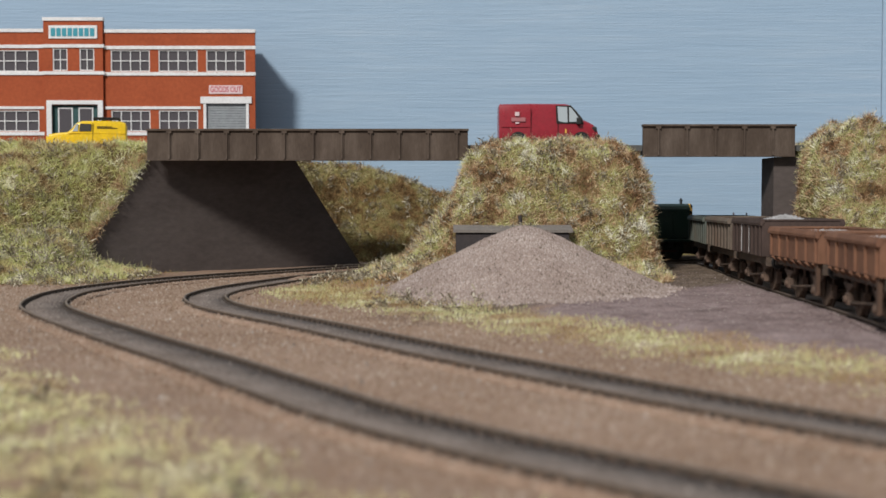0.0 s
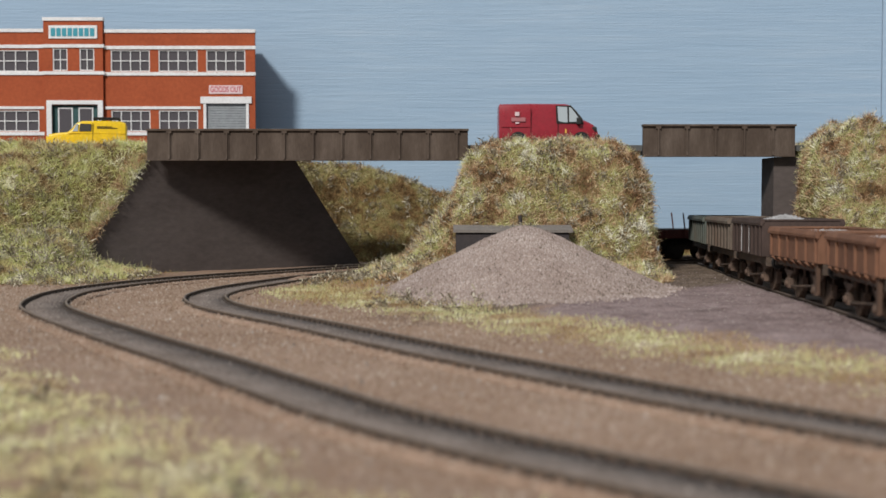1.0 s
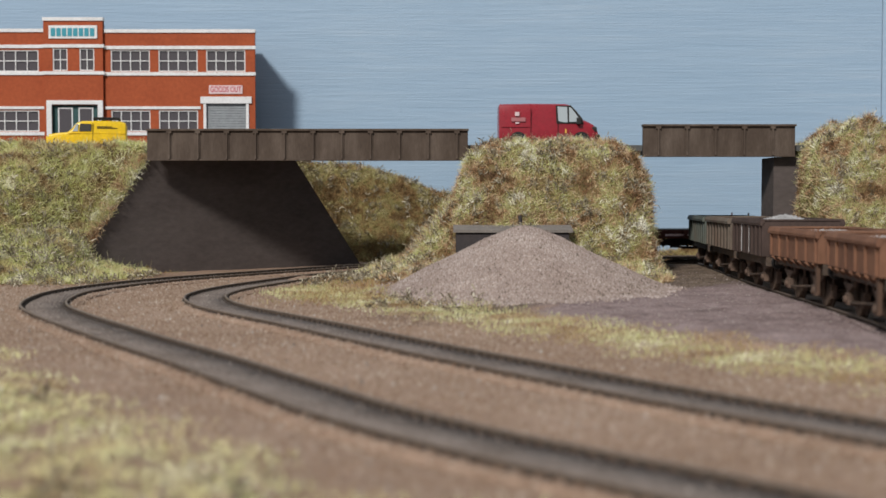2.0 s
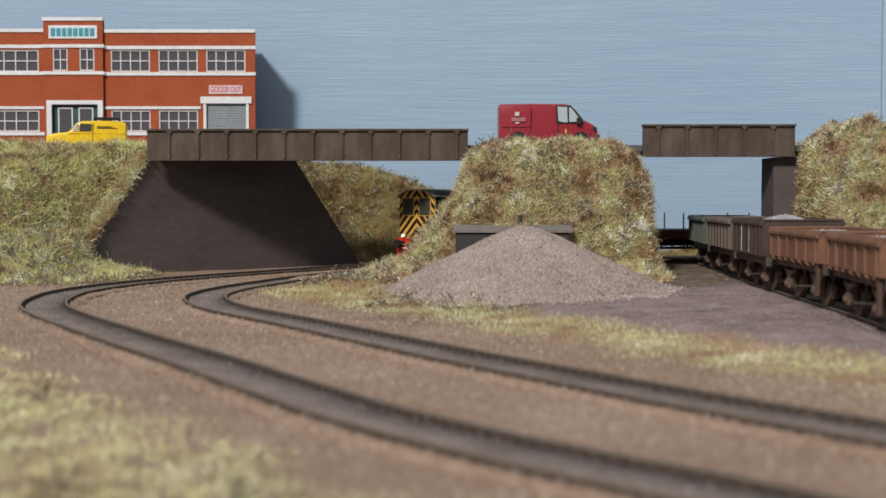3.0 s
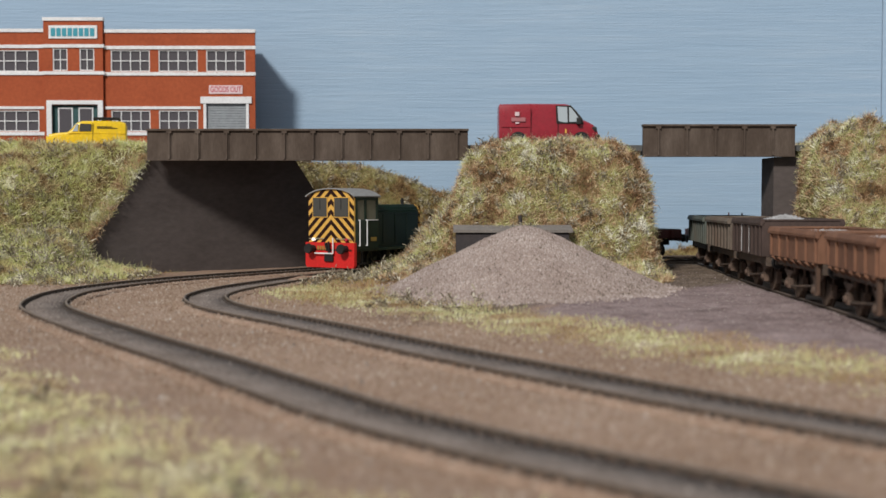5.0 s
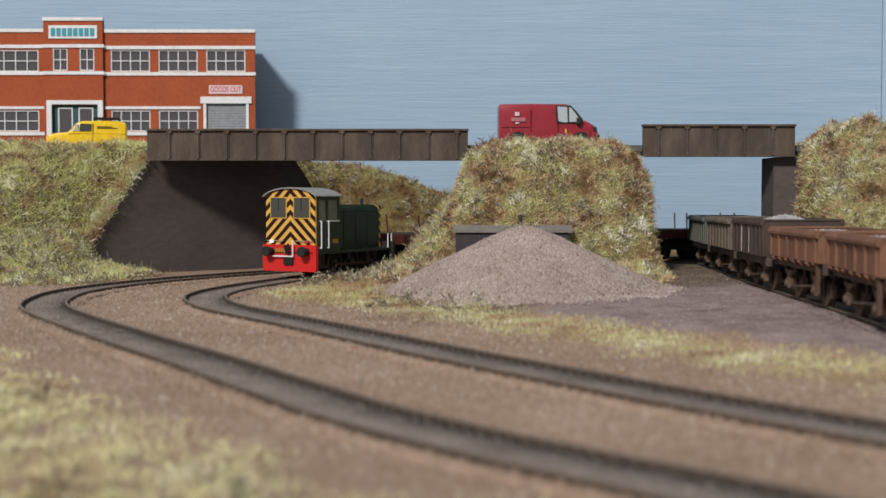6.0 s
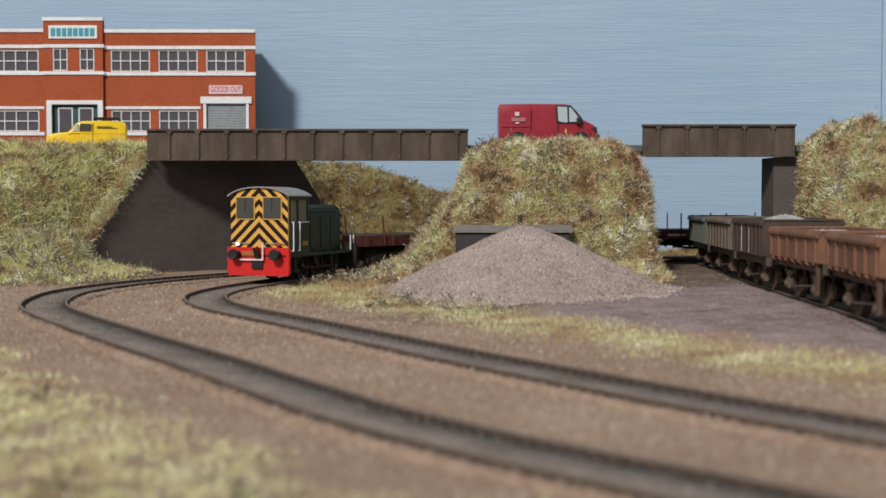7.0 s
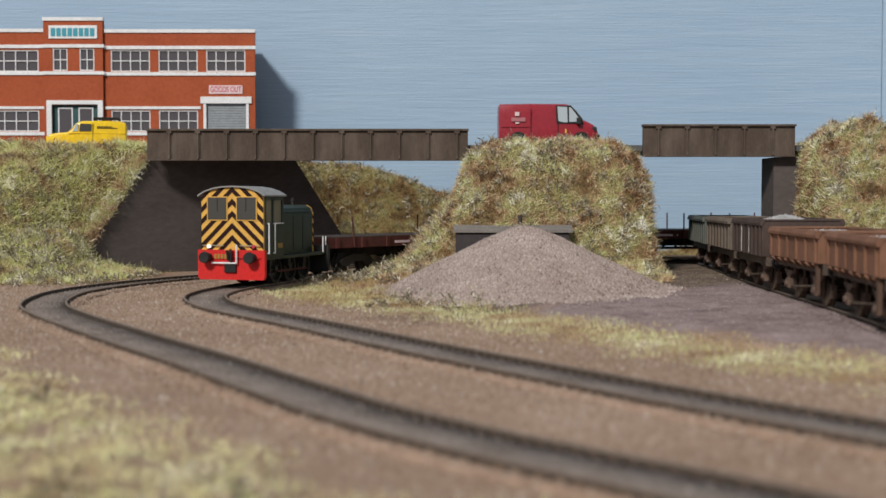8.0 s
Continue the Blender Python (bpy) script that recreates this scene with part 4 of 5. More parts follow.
part("window_surround", bm, M_black, van, "black window surround")
bm = bmesh.new()
side_panel(bm, [(43.2, 15.9), (50.6, 16.2), (46.6, 21.6), (44.2, 24.6), (43.0, 25.0)], -12.9, -10.6)
part("front_quarter_window", bm, M_paleglass, van)
bm = bmesh.new()
prism(bm, [(44.0, 26.4), (47.3, 23.2), (51.9, 17.6), (51.2, 17.4), (46.6, 22.8), (43.6, 25.8)], "y", -10.8, 10.8)
part("windscreen", bm, M_glass, van)
part("wing_mirror", solid(box, 47.6, 50.4, -15.4, -12.4, 14.3, 18.6, 0.5), M_black, van)
for wx in (12.0, 50.6):
    bm = bmesh.new()
    rod(bm, (wx, -12.95, 4.6), (wx, 12.95, 4.6), 5.4, 26)
    part("wheel_arch", bm, M_black, van)
    for sy in (-1, 1):
        wheel_part("wheel", wx, sy * 11.9, 4.4, 4.4, 2.8, van, M_roofgrey, sy)
cube("headlight", 56.6, 60.3, -11.6, -8.4, 9.8, 13.2, M_black, van, 0.9, "smoky swept headlight")
for lx0, lx1, lz0, lz1, mt in ((10.0, 12.6, 19.6, 22.0, M_signpink), (7.8, 16.4, 16.2, 18.6, M_palered), (10.2, 12.6, 14.9, 15.7, M_signpink)):
    cube("side_mark", lx0, lx1, -12.95, -12.5, lz0, lz1, mt, van, 0, "pale livery mark")
for lz0, lz1, lx0, lx1 in ((9.0, 11.6, 40.6, 41.6), (6.4, 6.9, 37, 44.6)):
    cube("side_mark", lx0, lx1, -12.95, -12.5, lz0, lz1, M_warnyellow, van, 0, "yellow livery mark")
for gx in (19.6, 36.2):
    cube("door_seam", gx, gx + 0.3, -12.85, -12.4, 5, 24, M_warnblack, van)
cube("slide_rail", 2, 19, -12.9, -12.4, 12.7, 13.1, M_vanred, van)

car = thing("yellow_car", place(-191, 735, 72, rz=193), "yellow three-wheeled model van with a black roof rack", "car")
# local x forward; it faces the end of the board
st = [(-0.5, 7.8, 12.6, 0.86), (0.2, 8.0, 14.2, 0.95), (3, 8.2, 15.1, 1), (14, 8.2, 15.3, 1), (24.5, 8.3, 15.0, 0.98), (27.5, 8.3, 14.2, 0.97), (31.8, 8.2, 9.6, 0.93), (33.5, 7.6, 8.4, 0.9), (40, 6.8, 7.8, 0.84), (44.0, 6.0, 7.0, 0.76), (45.6, 4.8, 5.9, 0.66)]
bm = bmesh.new()
loft(bm, body_rings(st, 10.2, 0.91, 1.6))
part("body", bm, M_yellow, car)
bm = bmesh.new()
prism(bm, [(26.6, 8.8), (19.8, 8.9), (19.8, 13.2), (26.0, 13.3)], "y", 8.2, 10.25)
part("side_window", bm, M_glass, car)
bm = bmesh.new()
prism(bm, [(27.4, 8.8), (30.4, 8.9), (28.2, 12.7), (27.2, 13.0)], "y", 7.2, 9.95)
part("quarter_window", bm, M_paleglass, car)
bm = bmesh.new()
prism(bm, [(27.9, 13.8), (32.0, 9.4), (32.4, 9.2), (28.4, 13.9)], "y", -7.2, 7.2)
part("windscreen", bm, M_paleglass, car)
for bz in (10.7, 11.5):
    cube("side_mark", 5 + 3 * (bz > 11), 16.5, 9.6, 10.2, bz, bz + 0.3, M_black, car, 0, "black painted line of writing")
cube("door_seam", 18.8, 19.0, 8.9, 10.3, 2.4, 13.6, M_warnblack, car)
cube("waist_trim", 0.5, 33, 9.9, 10.3, 7.5, 7.9, M_yellow, car, 0.1)
cube("rear_bumper", -1.2, 1.2, -9, 9, 1.4, 3.0, M_chrome, car, 0.4)
rack = bmesh.new()
for sy in (-6.4, 6.4):
    rod(rack, (3.5, sy, 17.0), (18.5, sy, 17.0), 0.45, 6)
    for rx in (4, 8.8, 13.6, 18.2):
        rod(rack, (rx, sy, 14.9), (rx, sy, 17.0), 0.35, 6)
for rx in (3.5, 6.5, 9.5, 12.5, 15.5, 18.5):
    rod(rack, (rx, -6.4, 16.4), (rx, 6.4, 16.4), 0.4, 6)
part("roof_rack", rack, M_black, car, "black wire roof rack")
for wx, wy in ((9, 8.4), (9, -8.4), (36.5, 0)):
    wheel_part("wheel", wx, wy, 3.4, 3.4, 2.0, car, M_chrome, 1 if wy >= 0 else -1)
cube("headlight", 42.4, 44.6, 5.2, 7.6, 4.4, 6.6, M_paleglass, car, 0.7)


# ---- rail vehicles ----
def rail_wheel(name, x, y, r, parent, side, spoked=False, mat=None):
    """One wheel: tread, flange and spokes or disc, turning on its own axle line."""
    mat = mat or M_underframe
    bm = bmesh.new()
    rod(bm, (0, -side * 0.5, 0), (0, -side * 1.3, 0), r + 0.7, 26)
    if spoked:
        rings = [[(math.cos(6.2832 * k / 26) * q, w, math.sin(6.2832 * k / 26) * q) for k in range(26)] for q, w in ((r, -side * 0.5), (r, side * 1.4), (r * 0.82, side * 1.4), (r * 0.82, -side * 0.5))]
        vs = [[bm.verts.new(p) for p in g] for g in rings]
        for a, b in zip(vs, vs[1:] + vs[:1]):
            for k in range(26):
                bm.faces.new((a[k], a[(k + 1) % 26], b[(k + 1) % 26], b[k]))
        rod(bm, (0, -side * 0.4, 0), (0, side * 1.7, 0), r * 0.26, 12)
    else:
        rod(bm, (0, -side * 0.5, 0), (0, side * 1.2, 0), r, 26)
        rod(bm, (0, side * 1.2, 0), (0, side * 1.7, 0), r * 0.3, 10)
        for k in range(3):
            an = 6.2832 * k / 3
            rod(bm, (math.cos(an) * r * 0.6, side * 1.0, math.sin(an) * r * 0.6), (math.cos(an) * r * 0.6, side * 1.32, math.sin(an) * r * 0.6), r * 0.12, 8)
    bmesh.ops.recalc_face_normals(bm, faces=bm.faces)
    made = part(name, bm, mat, parent, at=place(x, y, r))
    if spoked:
        for k in range(9):
            an = 6.2832 * k / 9
            part("spoke", solid(rod, (0, side * 0.5, 0), (math.cos(an) * r * 0.86, side * 0.5, math.sin(an) * r * 0.86), 0.38, 6), mat, made)
    return made


def buffers(parent, x, z, side, mat=None):
    for sy in (-11.4, 11.4):
        bm = bmesh.new()
        rod(bm, (x, sy, z), (x + side * 3.2, sy, z), 1.4, 12)
        rod(bm, (x + side * 3.0, sy, z), (x + side * 5.0, sy, z), 0.8, 10)
        rod(bm, (x + side * 4.6, sy, z), (x + side * 5.6, sy, z), 2.9, 18, 2.5)
        part("buffer", bm, mat or M_black, parent)


def axle_guard(parent, x, side, zt):
    """W-iron, axlebox, leaf spring and brake blocks on one side of one axle."""
    y = side * 10.6
    bm = bmesh.new()
    prism(bm, [(x - 5.0, zt), (x - 1.6, 3.4), (x + 1.6, 3.4), (x + 5.0, zt), (x + 2.6, zt), (x + 0.9, 7), (x - 0.9, 7), (x - 2.6, zt)], "y", y - 0.5, y + 0.5)
    ag = part("axle_guard", bm, M_underframe, parent)
    bm = bmesh.new()
    box(bm, x - 2.3, x + 2.3, *sorted((y + side * 0.5, y + side * 3.0)), 3.9, 8.2, 0.5)
    rod(bm, (x, y + side * 2.8, 6.0), (x, y + side * 3.9, 6.0), 1.5, 12, 1.1)
    box(bm, x - 1.3, x + 1.3, *sorted((y + side * 0.5, y + side * 2.6)), 8.1, 9.4, 0.2)
    part("axlebox", bm, M_axlebox, ag, "rust-stained axlebox")
    bm = bmesh.new()
    for k in range(4):
        w = 7.0 - 1.5 * k
        box(bm, x - w, x + w, *sorted((y + side * 0.6, y + side * 2.3)), 10.9 - k * 0.62, 11.45 - k * 0.62)
    for e in (-1, 1):
        rod(bm, (x + e * 6.8, y + side * 1.4, 10.4), (x + e * 6.8, y + side * 1.4, 13.0), 0.7, 8)
    part("leaf_spring", bm, M_axlebox, ag, "rusty leaf spring")
    for e in (-1, 1):
        bm = bmesh.new()
        prism(bm, [(x + e * 6.5, 3.2), (x + e * 8.0, 3.6), (x + e * 8.4, 8.6), (x + e * 7.0, 9.0), (x + e * 6.4, 6.0)], "y", *sorted((side * 7.2, side * 9.4)))
        rod(bm, (x + e * 7.6, side * 8.3, 8.6), (x + e * 7.2, side * 8.3, 13.2), 0.5, 6)
        part("brake_block", bm, M_axlebox, ag, "dirty brown brake block")


def open_wagon(m, length, half, z0, z1, mat, label, ribs, rim, braces=False, load=None, stripe=()):
    w = thing("open_wagon", m, label, "wagon", "wagons on the siding")
    a = length / 2
    t = 1.0
    for side in (-1, 1):
        yy = sorted((side * half, side * (half - t)))
        sd = cube("side_plate", -a, a, yy[0], yy[1], z0, z1, mat, w, 0.12)
        for k in range(ribs):
            rx = -a + 2.5 + (length - 5) * k / (ribs - 1)
            bm = bmesh.new()
            y0 = side * half
            prism(bm, [(y0, z0 + 0.2), (y0 + side * 0.8, z0 + 0.5), (y0 + side * 0.8, z1 - 2.4), (y0, z1 - 1.8)], "x", rx - 0.55, rx + 0.55)
            part("side_rib", bm, mat, sd)
        for rx in stripe:
            yo = sorted((side * (half + 0.02), side * (half + 0.14)))
            cube("paint_stripe", rx - 0.9, rx + 0.9, yo[0], yo[1], z0 + 0.8, z1 - 1.8, M_white, sd, 0, "worn white painted stripe")
        xx = sorted((side * a, side * (a - t)))
        en = cube("end_plate", xx[0], xx[1], -half + t, half - t, z0, z1, mat, w, 0.12)
        for k in range(4):
            ry = -half + 4 + (2 * half - 8) * k / 3
            xo = sorted((side * a, side * (a + 1.1)))
            cube("end_rib", xo[0], xo[1], ry - 0.7, ry + 0.7, z0 + 0.3, z1 - 1.5, mat, en, 0.15)
        bm = bmesh.new()
        y0 = side * half
        prism(bm, [(y0 - side * 1.2, z1), (y0 + side * 0.02, z1 - 2.2), (y0 + side * rim, z1 - 2.0), (y0 + side * (rim + 0.1), z1 - 0.9), (y0 + side * (rim * 0.35), z1 + 0.8), (y0 - side * 1.0, z1 + 0.8)], "x", -a - 0.4, a + 0.4)
        part("top_rim", bm, mat, w, "worn paler top rim")
        cube("end_rim", xx[0] - 0.5, xx[1] + 0.5, -half + 1.2, half - 1.2, z1 + 0.02, z1 + 0.8, mat, w, 0.2)
        sb = sorted((side * (half - 4.5), side * (half - 2.5)))
        cube("sole_bar", -a + 1, a - 1, sb[0], sb[1], z0 - 3.6, z0 - 0.02, M_underframe, w, 0.15)
        hb = sorted((side * (a - 0.2), side * (a - 2.2)))
        cube("headstock", hb[0], hb[1], -half + 2, half - 2, z0 - 4.2, z0 - 0.05, M_underframe, w, 0.15)
        buffers(w, side * (a - 0.2), z0 - 2.4, side)
        if braces:
            for k in range(7):
                rx = -a + 5 + (length - 10) * k / 6
                bm = bmesh.new()
                y0 = side * (half + 0.3)
                prism(bm, [(y0, z0 + 0.1), (y0 + side * 0.6, z0 - 0.4), (side * (half - 5), z0 - 4.6), (side * (half - 6), z0 - 4.0)], "x", rx - 0.7, rx + 0.7)
                part("hopper_brace", bm, mat, w)
            yl = sorted((side * (half - 0.4), side * (half - 1.6)))
            for lx in (-a + 4.2,):
                bm = bmesh.new()
                prism(bm, [(lx - 1.9, z0 - 0.1), (lx + 2.6, z0 - 0.1), (lx + 0.6, z0 - 3.5), (lx + 0.4, 5.5), (lx - 1.4, 5.5)], "y", yl[0], yl[1])
                part("hopper_leg", bm, M_legrust, w, "dirty rust-brown leg")
        for ax in (-a * 0.55, a * 0.55):
            axle_guard(w, ax, side, z0 - 1.2)
            rail_wheel("wheel", ax, side * 8.2, 6.0, w, side)
        bm = bmesh.new()
        rod(bm, (-a * 0.5, side * 12.6, 7.4), (a * 0.45, side * 12.6, 5.0), 0.5, 6)
        part("brake_lever", bm, M_underframe, w)
    # solid block for the brake gear; also fills in the shade under the wagon
    cube("brake_gear_fill", -a * 0.42, a * 0.42, -6, 6, 4.6, z0 - 0.3, M_underframe, w, 0.6)
    cube("floor", -a + t, a - t, -half + t, half - t, z0 - 0.2, z0 + 1.0, mat, w)
    for ax in (-a * 0.55, a * 0.55):
        part("axle", solid(rod, (ax, -9, 6.0), (ax, 9, 6.0), 0.9, 8), M_underframe, w)
    return w


def load(m, lx, ly, z, peak, seed, label):
    """A heap of stones that fills a wagon."""
    def fn(x, y):
        return z + peak * np.exp(-(x / lx * 1.9) ** 2) * np.exp(-(y / ly * 1.7) ** 2) + 0.4 * lumps(x, y, 9, seed)
    xs, ys = np.linspace(-lx, lx, 24), np.linspace(-ly, ly, 14)
    X, Y = np.meshgrid(xs, ys)
    V = np.stack([X, Y, fn(X, Y)], -1).reshape(-1, 3)
    idx = np.arange(24 * 14).reshape(14, 24)
    F = np.stack([idx[:-1, :-1], idx[:-1, 1:], idx[1:, 1:], idx[1:, :-1]], -1).reshape(-1, 4)
    o = raw("stone_load", V, F, M_ballast, label, "stone load")
    o.matrix_basis = m
    g = grains("load_stones", fn, -lx, lx, -ly, ly, 2600, M_ballast, label, (0.5, 1.1), lambda x, y, z, r: z > -99, seed)
    g.matrix_basis = m


def on_siding(y):
    x0, x1 = np.interp([y - 5, y + 5], SIDING[:, 1], SIDING[:, 0])
    return place((x0 + x1) / 2, y, 0, rz=90 - math.degrees(math.atan2(x1 - x0, 10)))


for yc, ln, half, z0, z1, mt, rb, rim, br, pk, text, stp in (
        (731, 76, 16.6, 15, 30, M_greenpatch, 8, 1.4, False, 0.2, "grey-green steel open wagon with a flared rim", ()),
        (643, 78, 16.6, 15.3, 30.4, M_mineral, 8, 1.5, False, 0.4, "grey-brown steel open wagon with upright ribs", ()),
        (560, 64, 17.4, 15.5, 31.0, M_brownwagon, 8, 0.8, False, 2.6, "dark brown open wagon with white side stripes and stone", (-4, 12)),
        (479, 74, 16.6, 16.8, 28.2, M_orange, 6, 1.1, True, 0.2, "rusty orange ballast wagon with slanting braces below", ()),
        (397, 74, 16.6, 16.8, 28.2, M_orange, 6, 1.1, True, 0.2, "rusty orange ballast wagon with slanting braces below", ())):
    m = on_siding(yc)
    open_wagon(m, ln, half, z0, z1, mt, text, rb, rim, br, None, stp)
    load(m, ln / 2 - 1.6, half - 1.6, z1 - 1.9, pk + 1.0, int(yc), "pale grey stone heaped in the wagon")

# shunting engine: local x forward, cab leading
loco = thing("shunting_engine", Matrix(), "dark green diesel shunter with yellow and black striped cab", "locomotive")
cube("footplate", -29, 46, -15.6, 15.6, 12.2, 13.6, M_green, loco, 0.2)
cube("frame_plate", -28, 44, -7.0, -6.2, 4.0, 12.1, M_underframe, loco)
cube("frame_plate", -28, 44, 6.2, 7.0, 4.0, 12.1, M_underframe, loco)
for bx, sd, mt in ((46, 1, M_beamred), (-29.5, -1, M_black)):
    xx = sorted((bx, bx - sd * 2))
    bm = bmesh.new()
    prism(bm, [(-17.2, 4.6), (-16.4, 3.2), (16.4, 3.2), (17.2, 4.6), (17.2, 17.0), (-17.2, 17.0)], "x", xx[0], xx[1])
    bb = part("buffer_beam", bm, mt, loco, "bright red buffer beam" if sd > 0 else "grimy black buffer beam")
    for sy in (-11.4, 11.4):
        bm = bmesh.new()
        rod(bm, (bx, sy, 13.6), (bx + sd * 3.0, sy, 13.6), 1.9, 14)
        rod(bm, (bx + sd * 2.6, sy, 13.6), (bx + sd * 4.6, sy, 13.6), 1.1, 10)
        rod(bm, (bx + sd * 4.2, sy, 13.6), (bx + sd * 5.4, sy, 13.6), 2.8, 22, 2.5)
        part("buffer", bm, M_black, bb, "black round buffer")
    cube("coupling_pocket", min(bx, bx + sd * 1.2), max(bx, bx + sd * 1.2), -3, 3, 6.6, 10.6, M_black, bb, 0.3)
    bm = bmesh.new()
    rod(bm, (bx + sd * 1.0, -0.6, 12.4), (bx + sd * 2.6, -0.6, 16.8), 0.8, 8)
    rod(bm, (bx + sd * 1.2, 0.8, 11), (bx + sd * 2.0, 0.8, 17.6), 0.6, 8)
    part("coupling_hook", bm, M_black, bb)
bm = bmesh.new()
rod(bm, (47.6, -9.4, 11.0), (47.6, 3.6, 11.0), 0.42, 6)
rod(bm, (47.6, 3.6, 11.0), (47.6, 3.6, 19.6), 0.42, 6)
part("coupling_bar", bm, M_white, loco, "white bent coupling bar")
for k in range(5):
    cube("number_mark", 46.02, 46.2, -8.6 + 1.75 * k, -7.5 + 1.75 * k, 12.9, 15.1, M_brassy, loco, 0, "yellow number plate mark")
# cab
HW = 16.0
OUT = [(0.0, 17.0), (HW, 17.0), (HW, 41.0), (HW * 0.86, 43.4), (HW * 0.6, 45.0), (HW * 0.3, 45.9), (0.0, 46.2)]
full = OUT + [(-x, z) for x, z in OUT[-2:0:-1]]
bm = bmesh.new()
prism(bm, full, "x", 43.6, 44.6)
face = part("cab_front", bm, M_warnyellow, loco, "yellow cab front with black chevrons")


def clip(poly, keep):
    out = []
    for i, p in enumerate(poly):
        q = poly[(i + 1) % len(poly)]
        a, b = keep(p), keep(q)
        if a >= 0:
            out.append(p)
        if a * b < 0:
            f = a / (a - b)
            out.append((p[0] + (q[0] - p[0]) * f, p[1] + (q[1] - p[1]) * f))
    return out


for k in range(9):
    top = 24.0 + 5.6 * k
    poly = clip(clip(OUT, lambda p: top - p[0] * 0.95 - p[1]), lambda p: p[1] - (top - 2.75 - p[0] * 0.95))
    if len(poly) > 2:
        bm = bmesh.new()
        prism(bm, poly, "x", 44.62, 44.75)
        prism(bm, [(-x, z) for x, z in poly], "x", 44.62, 44.75)
        part("chevron_stripe", bm, M_warnblack, face, "black chevron stripe")
for sy in (-1, 1):
    yy = sorted((sy * 2.7, sy * 12.4))
    wf = cube("front_window_frame", 44.62, 45.05, yy[0] - 0.5, yy[1] + 0.5, 30.6, 41.8, M_warnyellow, face, 0.1)
    cube("front_window", 45.06, 45.2, yy[0], yy[1], 31.1, 41.4, M_glass, wf, 0, "grey cab window")
    cube("wiper", 45.22, 45.4, sy * 7.4 - 0.15, sy * 7.4 + 0.15, 35, 41.2, M_black, wf)
    side = []
    yo = sorted((sy * HW, sy * (HW - 0.8)))
    cube("cab_side", 23, 43.58, yo[0], yo[1], 13.62, 29.4, M_green, loco, 0.1, "dark green lower cab side")
    cube("cab_pillar", 23, 24.6, yo[0], yo[1], 29.42, 41, M_green, loco)
    cube("cab_pillar", 33.4, 35.0, yo[0], yo[1], 29.42, 41, M_green, loco)
    cube("cab_pillar", 41.6, 43.58, yo[0], yo[1], 29.42, 41, M_green, loco)
    cube("cab_header", 23, 43.58, yo[0], yo[1], 40.1, 42.0, M_green, loco)
    cube("side_window", 24.6, 33.4, sy * (HW - 0.6) - 0.1, sy * (HW - 0.6) + 0.1, 29.4, 40.1, M_windowpale, loco, 0, "cab side window")
    cube("side_window", 35.0, 41.6, sy * (HW - 0.6) - 0.1, sy * (HW - 0.6) + 0.1, 29.4, 40.1, M_windowpale, loco, 0, "cab side window")
    yw = sorted((sy * (HW + 0.02), sy * (HW + 0.4)))
    cube("window_ledge", 23.6, 33.6, yw[0], yw[1], 29.0, 29.5, M_white, loco, 0, "white window ledge line")
    for hx in (34.2, 40.6):
        bm = bmesh.new()
        rod(bm, (hx, sy * (HW + 0.9), 15.2), (hx, sy * (HW + 0.9), 29.4), 0.36, 6)
        rod(bm, (hx, sy * HW, 29.2), (hx, sy * (HW + 1.1), 29.2), 0.34, 6)
        rod(bm, (hx, sy * HW, 15.4), (hx, sy * (HW + 1.1), 15.4), 0.34, 6)
        part("handrail", bm, M_white, loco, "white handrail")
    cube("number_mark", 25, 30, yw[0], yw[0] + 0.3, 17.6, 19.8, M_brassy, loco, 0, "dull yellow number mark")
    part("step", solid(box, 34, 41, yo[0] - 0.6, yo[1] + 0.6, 5.2, 5.9), M_black, loco)
    cube("step_hanger", 37, 38, yo[0], yo[1], 5.9, 12.2, M_black, loco)
    # marker lamps on the front
    bm = bmesh.new()
    rod(bm, (44.7, sy * 11.6, 18.6), (46.4, sy * 11.6, 18.6), 0.8, 14)
    part("marker_lamp", bm, M_lampwhite if sy < 0 else M_signred, loco, "lit white marker lamp" if sy < 0 else "red marker lamp")
    bm = bmesh.new()
    rod(bm, (45.6, sy * 14.8, 19.0), (45.6, sy * 4.2, 19.0), 0.25, 6)
    part("front_handrail", bm, M_cream, loco)
bm = bmesh.new()
prism(bm, [(-15.2, 13.7), (15.2, 13.7), (15.2, 42), (9, 45), (-9, 45), (-15.2, 42)], "x", 23, 23.8)
part("cab_rear_wall", bm, M_cream, loco)
RO = [(-17.4, 42.4), (-16.4, 43.1), (-13.6, 44.6), (-9.3, 45.9), (-4.5, 46.6), (0, 46.8), (4.5, 46.6), (9.3, 45.9), (13.6, 44.6), (16.4, 43.1), (17.4, 42.4)]
bm = bmesh.new()
prism(bm, RO + [(y * 0.985, z - 0.6) for y, z in RO[::-1]], "x", 22.4, 46.0)
part("cab_roof", bm, M_roofgrey, loco, "pale grey curved cab roof")
